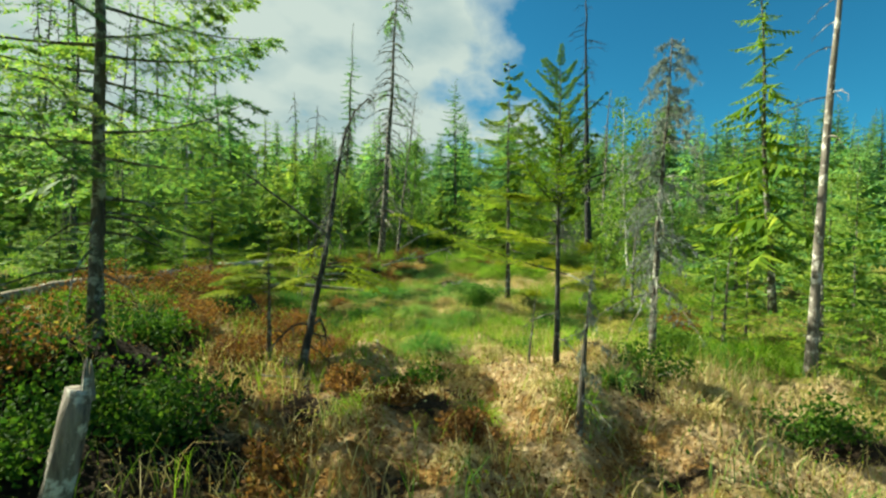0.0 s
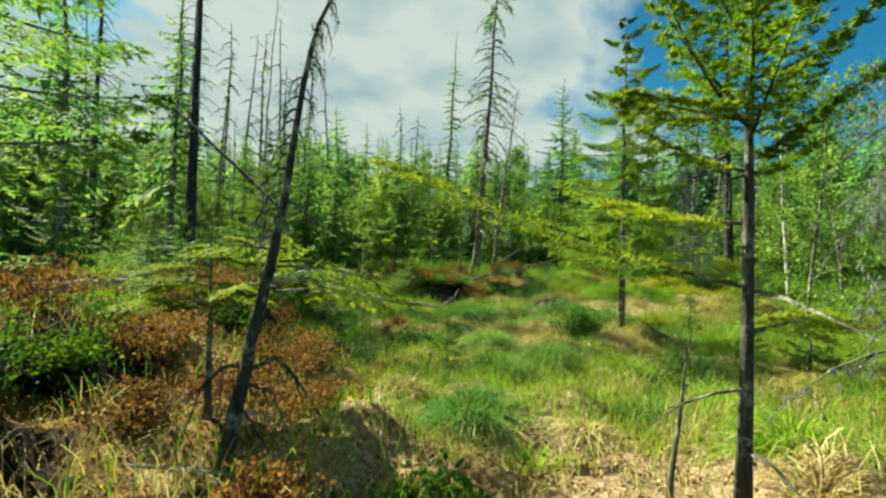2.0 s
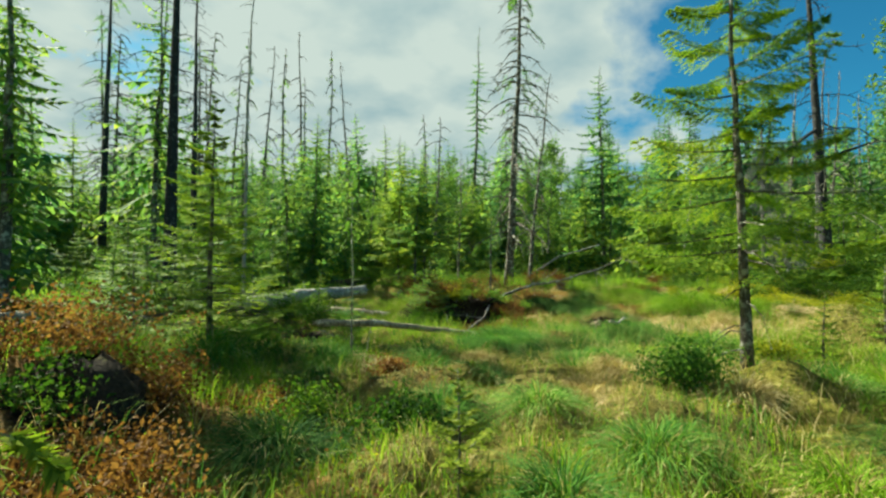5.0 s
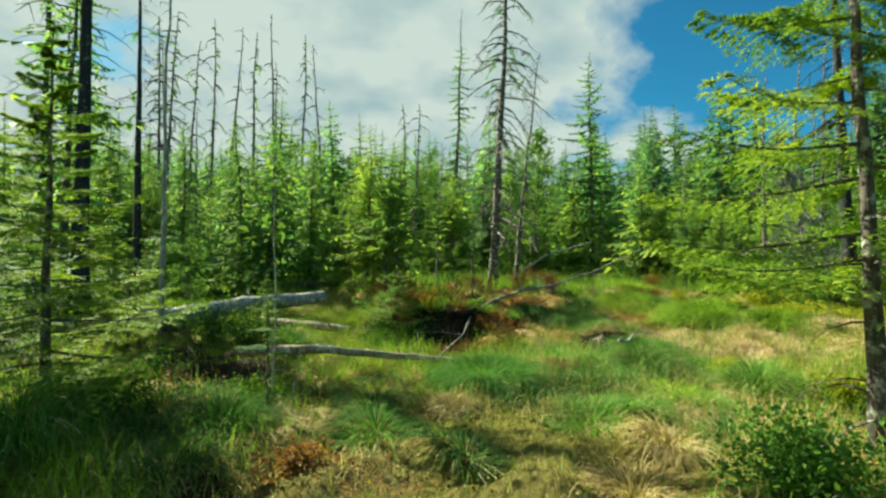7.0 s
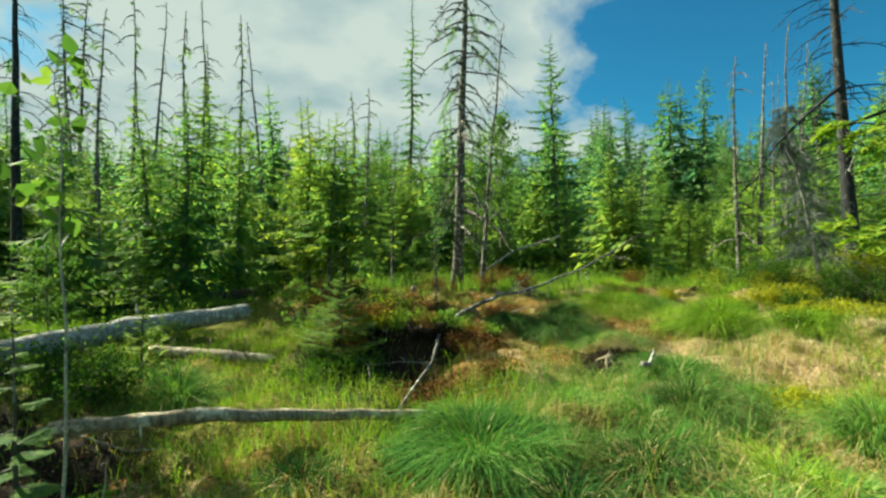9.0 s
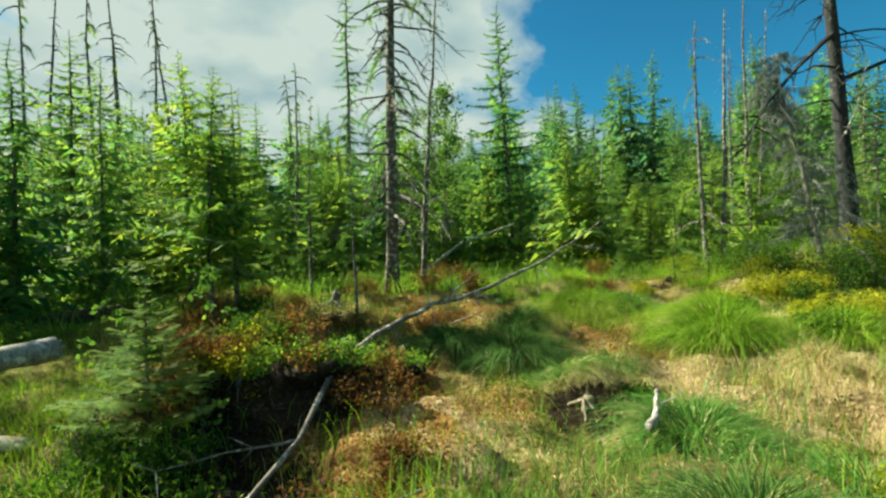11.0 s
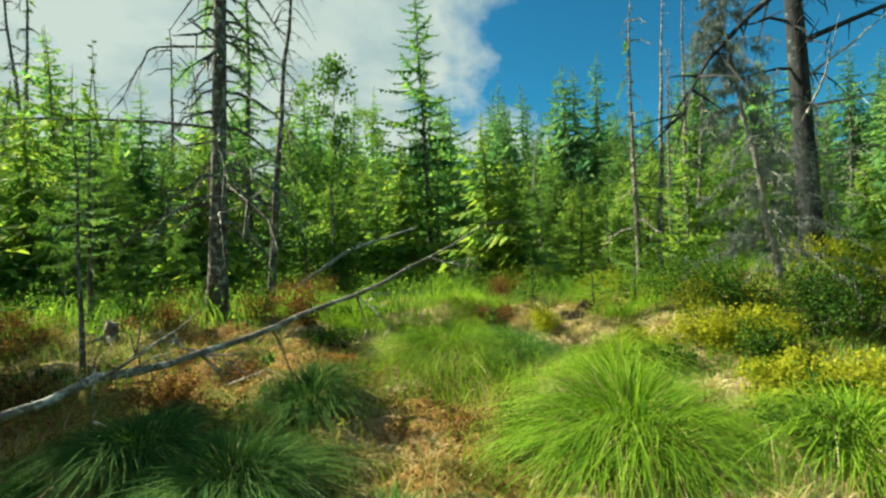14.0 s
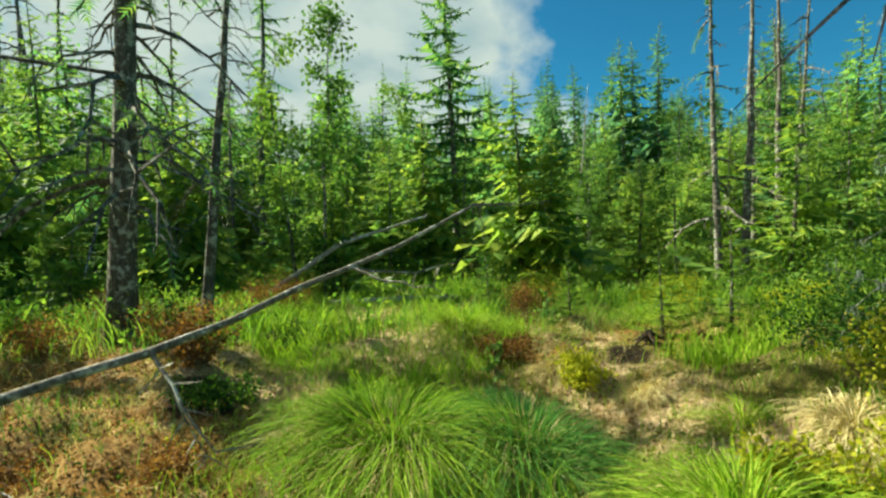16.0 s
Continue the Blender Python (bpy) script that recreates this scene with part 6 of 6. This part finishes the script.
            bush(name, label, x, y, r, h * (1.35 if x > 7 and mat is not M_YELLOW else 1), int(((700 if r >= 0.25 else 320) + 2000 * r * (0.5 + h)) * (0.036 / leaf) ** 1.3 * (1.35 if mat is M_YELLOW else 1)), leaf, mat, k, 14, "dwarf shrubs")
    # leafy seedlings, small spruces and thin stems
    for i, (x, y, h, n) in enumerate([(-0.35, 8.9, 0.75, 90), (-0.9, 9.4, 0.9, 110), (0.35, 8.3, 0.5, 60), (0.15, 9.2, 0.8, 90), (1.35, 9.0, 0.6, 60), (3.4, 10.9, 0.5, 30), (7.2, 14.3, 0.5, 70), (6.3, 13.3, 0.4, 60), (3.0, 14.6, 0.7, 60)]):
        put(birch("birch_sapling", "small leafy birch seedling in the moss", h, 500 + i, leaves=n, r0=0.006, spread=0.25, leaf=0.055, start=0.15, stem_mat=M_BARK), x, y)
    for i, (x, y, h) in enumerate([(9.0, 13.6, 1.3), (8.4, 13.9, 1.1), (7.9, 15.2, 0.9), (6.9, 15.8, 1.0), (5.4, 3.2, 0.9), (5.6, 5.2, 1.0), (4.9, 1.4, 0.8), (-3.4, 6.4, 1.3), (-4.2, 5.2, 1.6), (-2.4, 8.2, 1.1), (-1.0, 10.6, 0.8), (5.9, -1.2, 1.6), (6.3, -2.0, 1.3), (5.6, -0.4, 1.2), (4.5, -1.1, 1.5), (5.2, -1.7, 1.7), (4.9, -0.5, 1.3), (7.6, 6.6, 1.5), (8.6, 7.6, 1.6)]):
        put(spruce("spruce_sapling", "small bushy yellow-green spruce on the bog", h, 520 + i, r0=0.012 + 0.008 * h, crown=0.04, reach=0.36, count=34, pairs=6, n=5, nl=0.045, nw=0.022, mat=M_NEEDLE_YOUNG, droop=0.08, lift=0.22, loft=0.8), x, y)


shrubs()


def sward():
    """Loose grass, straw and leaf carpet over the bog, too many to count."""
    rng = np.random.default_rng(900)
    line = np.array([p[1][:2] for p in PATH])

    def scatter(count, keep):
        out = []
        total = 0
        while total < count:
            x, y = rng.uniform(-8, 13, 40000), rng.uniform(-5.2, 19, 40000)
            d = np.min(np.hypot(x[:, None] - line[::3, 0], y[:, None] - line[::3, 1]), 1)
            ok = rng.random(40000) < keep(x, y) * np.clip(1.25 - d / 11, 0.12, 1) * (d > 0.25)
            out.append(np.stack([x[ok], y[ok]], 1))
            total += ok.sum()
        return np.concatenate(out)[:count]

    def patchy(x, y, k, seed):
        r = np.random.default_rng(seed)
        s = 0
        for _ in range(5):
            w = r.normal(size=2) * k
            s = s + np.sin(w[0] * x + w[1] * y + r.random() * 6.28)
        return np.clip(0.5 + 0.28 * s, 0, 1)

    def layer(name, label, count, mat, hr, lean, width, keep):
        q = scatter(count, keep)
        k = len(q)
        p = np.stack([q[:, 0], q[:, 1], ground_z(q[:, 0], q[:, 1]) - 0.015], 1)
        a = rng.random(k) * 6.28
        l = np.stack([np.cos(a), np.sin(a), 0 * a], 1) * (lean * (0.3 + rng.random(k)))[:, None]
        g = Geo()
        blades(g, p, rng.uniform(*hr, k) * (0.6 + 0.7 * patchy(q[:, 0], q[:, 1], 2.0, 4)), l, width, rng)
        tagged(part(name, g, mat), label, "grass", kind="stuff")

    bare = lambda x, y: 1 - 0.9 * cover_of(PEAT_SHADE, x, y)
    layer("green_grass", "loose bright green bog grass", 130000, M_GRASS, (0.10, 0.30), 0.7, 0.0027,
          lambda x, y: np.clip(patchy(x, y, 1.1, 1) - 0.45 * cover_of(STRAW, x, y) - 0.7 * cover_of(RUST, x, y) + 0.1, 0.06, 1) * bare(x, y))
    layer("sedge_grass", "loose blue-green sedge", 26000, M_SEDGE, (0.14, 0.36), 0.6, 0.0028,
          lambda x, y: np.clip(patchy(x, y, 1.3, 2) ** 2 - 0.5 * cover_of(STRAW, x, y) - 0.4 * cover_of(RUST, x, y), 0.01, 1) * bare(x, y))
    layer("dry_grass", "loose straw-coloured dry grass", 70000, M_STRAW, (0.06, 0.24), 0.9, 0.003,
          lambda x, y: np.clip(0.25 + 0.75 * cover_of(STRAW, x, y) - 0.3 * cover_of(RUST, x, y), 0.05, 1) * bare(x, y) * patchy(x, y, 2.2, 3))

    # taller growth at the foot of the wood
    def rim(count):
        x, y = rng.uniform(-16, 26, count * 12), rng.uniform(9, 29, count * 12)
        d = np.min(np.hypot(x[:, None] - line[::3, 0], y[:, None] - line[::3, 1]), 1)
        ok = (d > 5.2) & (patchy(x, y, 0.9, 21) > 0.35) & ((y > 14.5) | (x < -3.2) | (x > 11))
        return np.stack([x[ok], y[ok]], 1)[:count]

    def sides(count):
        """East and west of the start, and behind it."""
        x, y = rng.uniform(-16, 19, count * 6), rng.uniform(-14, 11, count * 6)
        d = np.min(np.hypot(x[:, None] - line[::3, 0], y[:, None] - line[::3, 1]), 1)
        ok = (d > 4.4) & (patchy(x, y, 0.9, 22) > 0.4)
        return np.stack([x[ok], y[ok]], 1)[:count]

    p2 = rim(30000)
    a = rng.random(len(p2)) * 6.28
    g = Geo()
    blades(g, np.stack([p2[:, 0], p2[:, 1], ground_z(p2[:, 0], p2[:, 1]) - 0.02], 1), rng.uniform(0.2, 0.65, len(p2)), np.stack([np.cos(a), np.sin(a), 0 * a], 1) * 0.5, 0.009, rng)
    tagged(part("tall_grass", g, M_UNDER), "tall light green grass at the foot of the wood", "grass", kind="stuff")

    # sunlit open grass between the pole and the wood
    m = rng.uniform((2.5, 12.6), (14.0, 21.5), (60000, 2))
    m = m[(patchy(m[:, 0], m[:, 1], 1.0, 31) > 0.32) & (cover_of(STRAW, m[:, 0], m[:, 1]) < 0.4) & (cover_of(RUST, m[:, 0], m[:, 1]) < 0.4)][:26000]
    a = rng.random(len(m)) * 6.28
    g = Geo()
    blades(g, np.stack([m[:, 0], m[:, 1], ground_z(m[:, 0], m[:, 1]) - 0.02], 1), rng.uniform(0.15, 0.42, len(m)), np.stack([np.cos(a), np.sin(a), 0 * a], 1) * 0.6, 0.006, rng)
    tagged(part("meadow_grass", g, M_GRASS), "sunlit yellow-green grass before the wood", "grass", kind="stuff")

    def carpet(name, label, count, mat, leaf, top_h, keep, pick=None):
        q = scatter(count, keep) if pick is None else pick
        k = len(q)
        lump = patchy(q[:, 0], q[:, 1], 6.0, 8)
        z = ground_z(q[:, 0], q[:, 1]) + rng.random(k) ** 1.5 * top_h * (0.25 + lump)
        p = np.stack([q[:, 0], q[:, 1], z], 1)
        d = unit(rng.normal(size=(k, 3)) + UP * 0.4)
        s = unit(np.cross(d, rng.normal(size=(k, 3))))
        l = leaf * (0.5 + rng.random((k, 1)))
        g = Geo()
        leaf_faces(g, p, d, s, l)
        tagged(part(name, g, mat), label, "ground cover", kind="stuff")

    carpet("rusty_ground_cover", "rust-coloured dwarf shrub leaves covering the moss", 60000, M_RUST, 0.018, 0.13, lambda x, y: np.clip(cover_of(RUST, x, y) * 1.2 - 0.12 + 0.05 * patchy(x, y, 2, 6), 0, 1) * bare(x, y))
    carpet("green_ground_cover", "small green leaves of dwarf shrubs and moss", 30000, M_SHRUB, 0.024, 0.11, lambda x, y: np.clip(patchy(x, y, 1.6, 12) ** 2 * 0.9 - 0.4 * cover_of(STRAW, x, y), 0.03, 1) * bare(x, y))
    carpet("yellow_ground_cover", "yellow-green moss tips and leaves", 34000, M_YELLOW, 0.020, 0.07, lambda x, y: np.clip(patchy(x, y, 1.9, 15) * 0.8 - 0.5 * cover_of(STRAW, x, y), 0.03, 1) * bare(x, y))
    carpet("undergrowth", "leafy yellow-green undergrowth at the foot of the wood", 0, M_UNDER, 0.055, 0.65, None, np.concatenate([rim(52000), sides(24000)]))
    carpet("straw_litter", "pale dry leaf litter", 46000, M_STRAW, 0.015, 0.05, lambda x, y: np.clip(cover_of(STRAW, x, y) + 0.12, 0.05, 1) * bare(x, y))


sward()
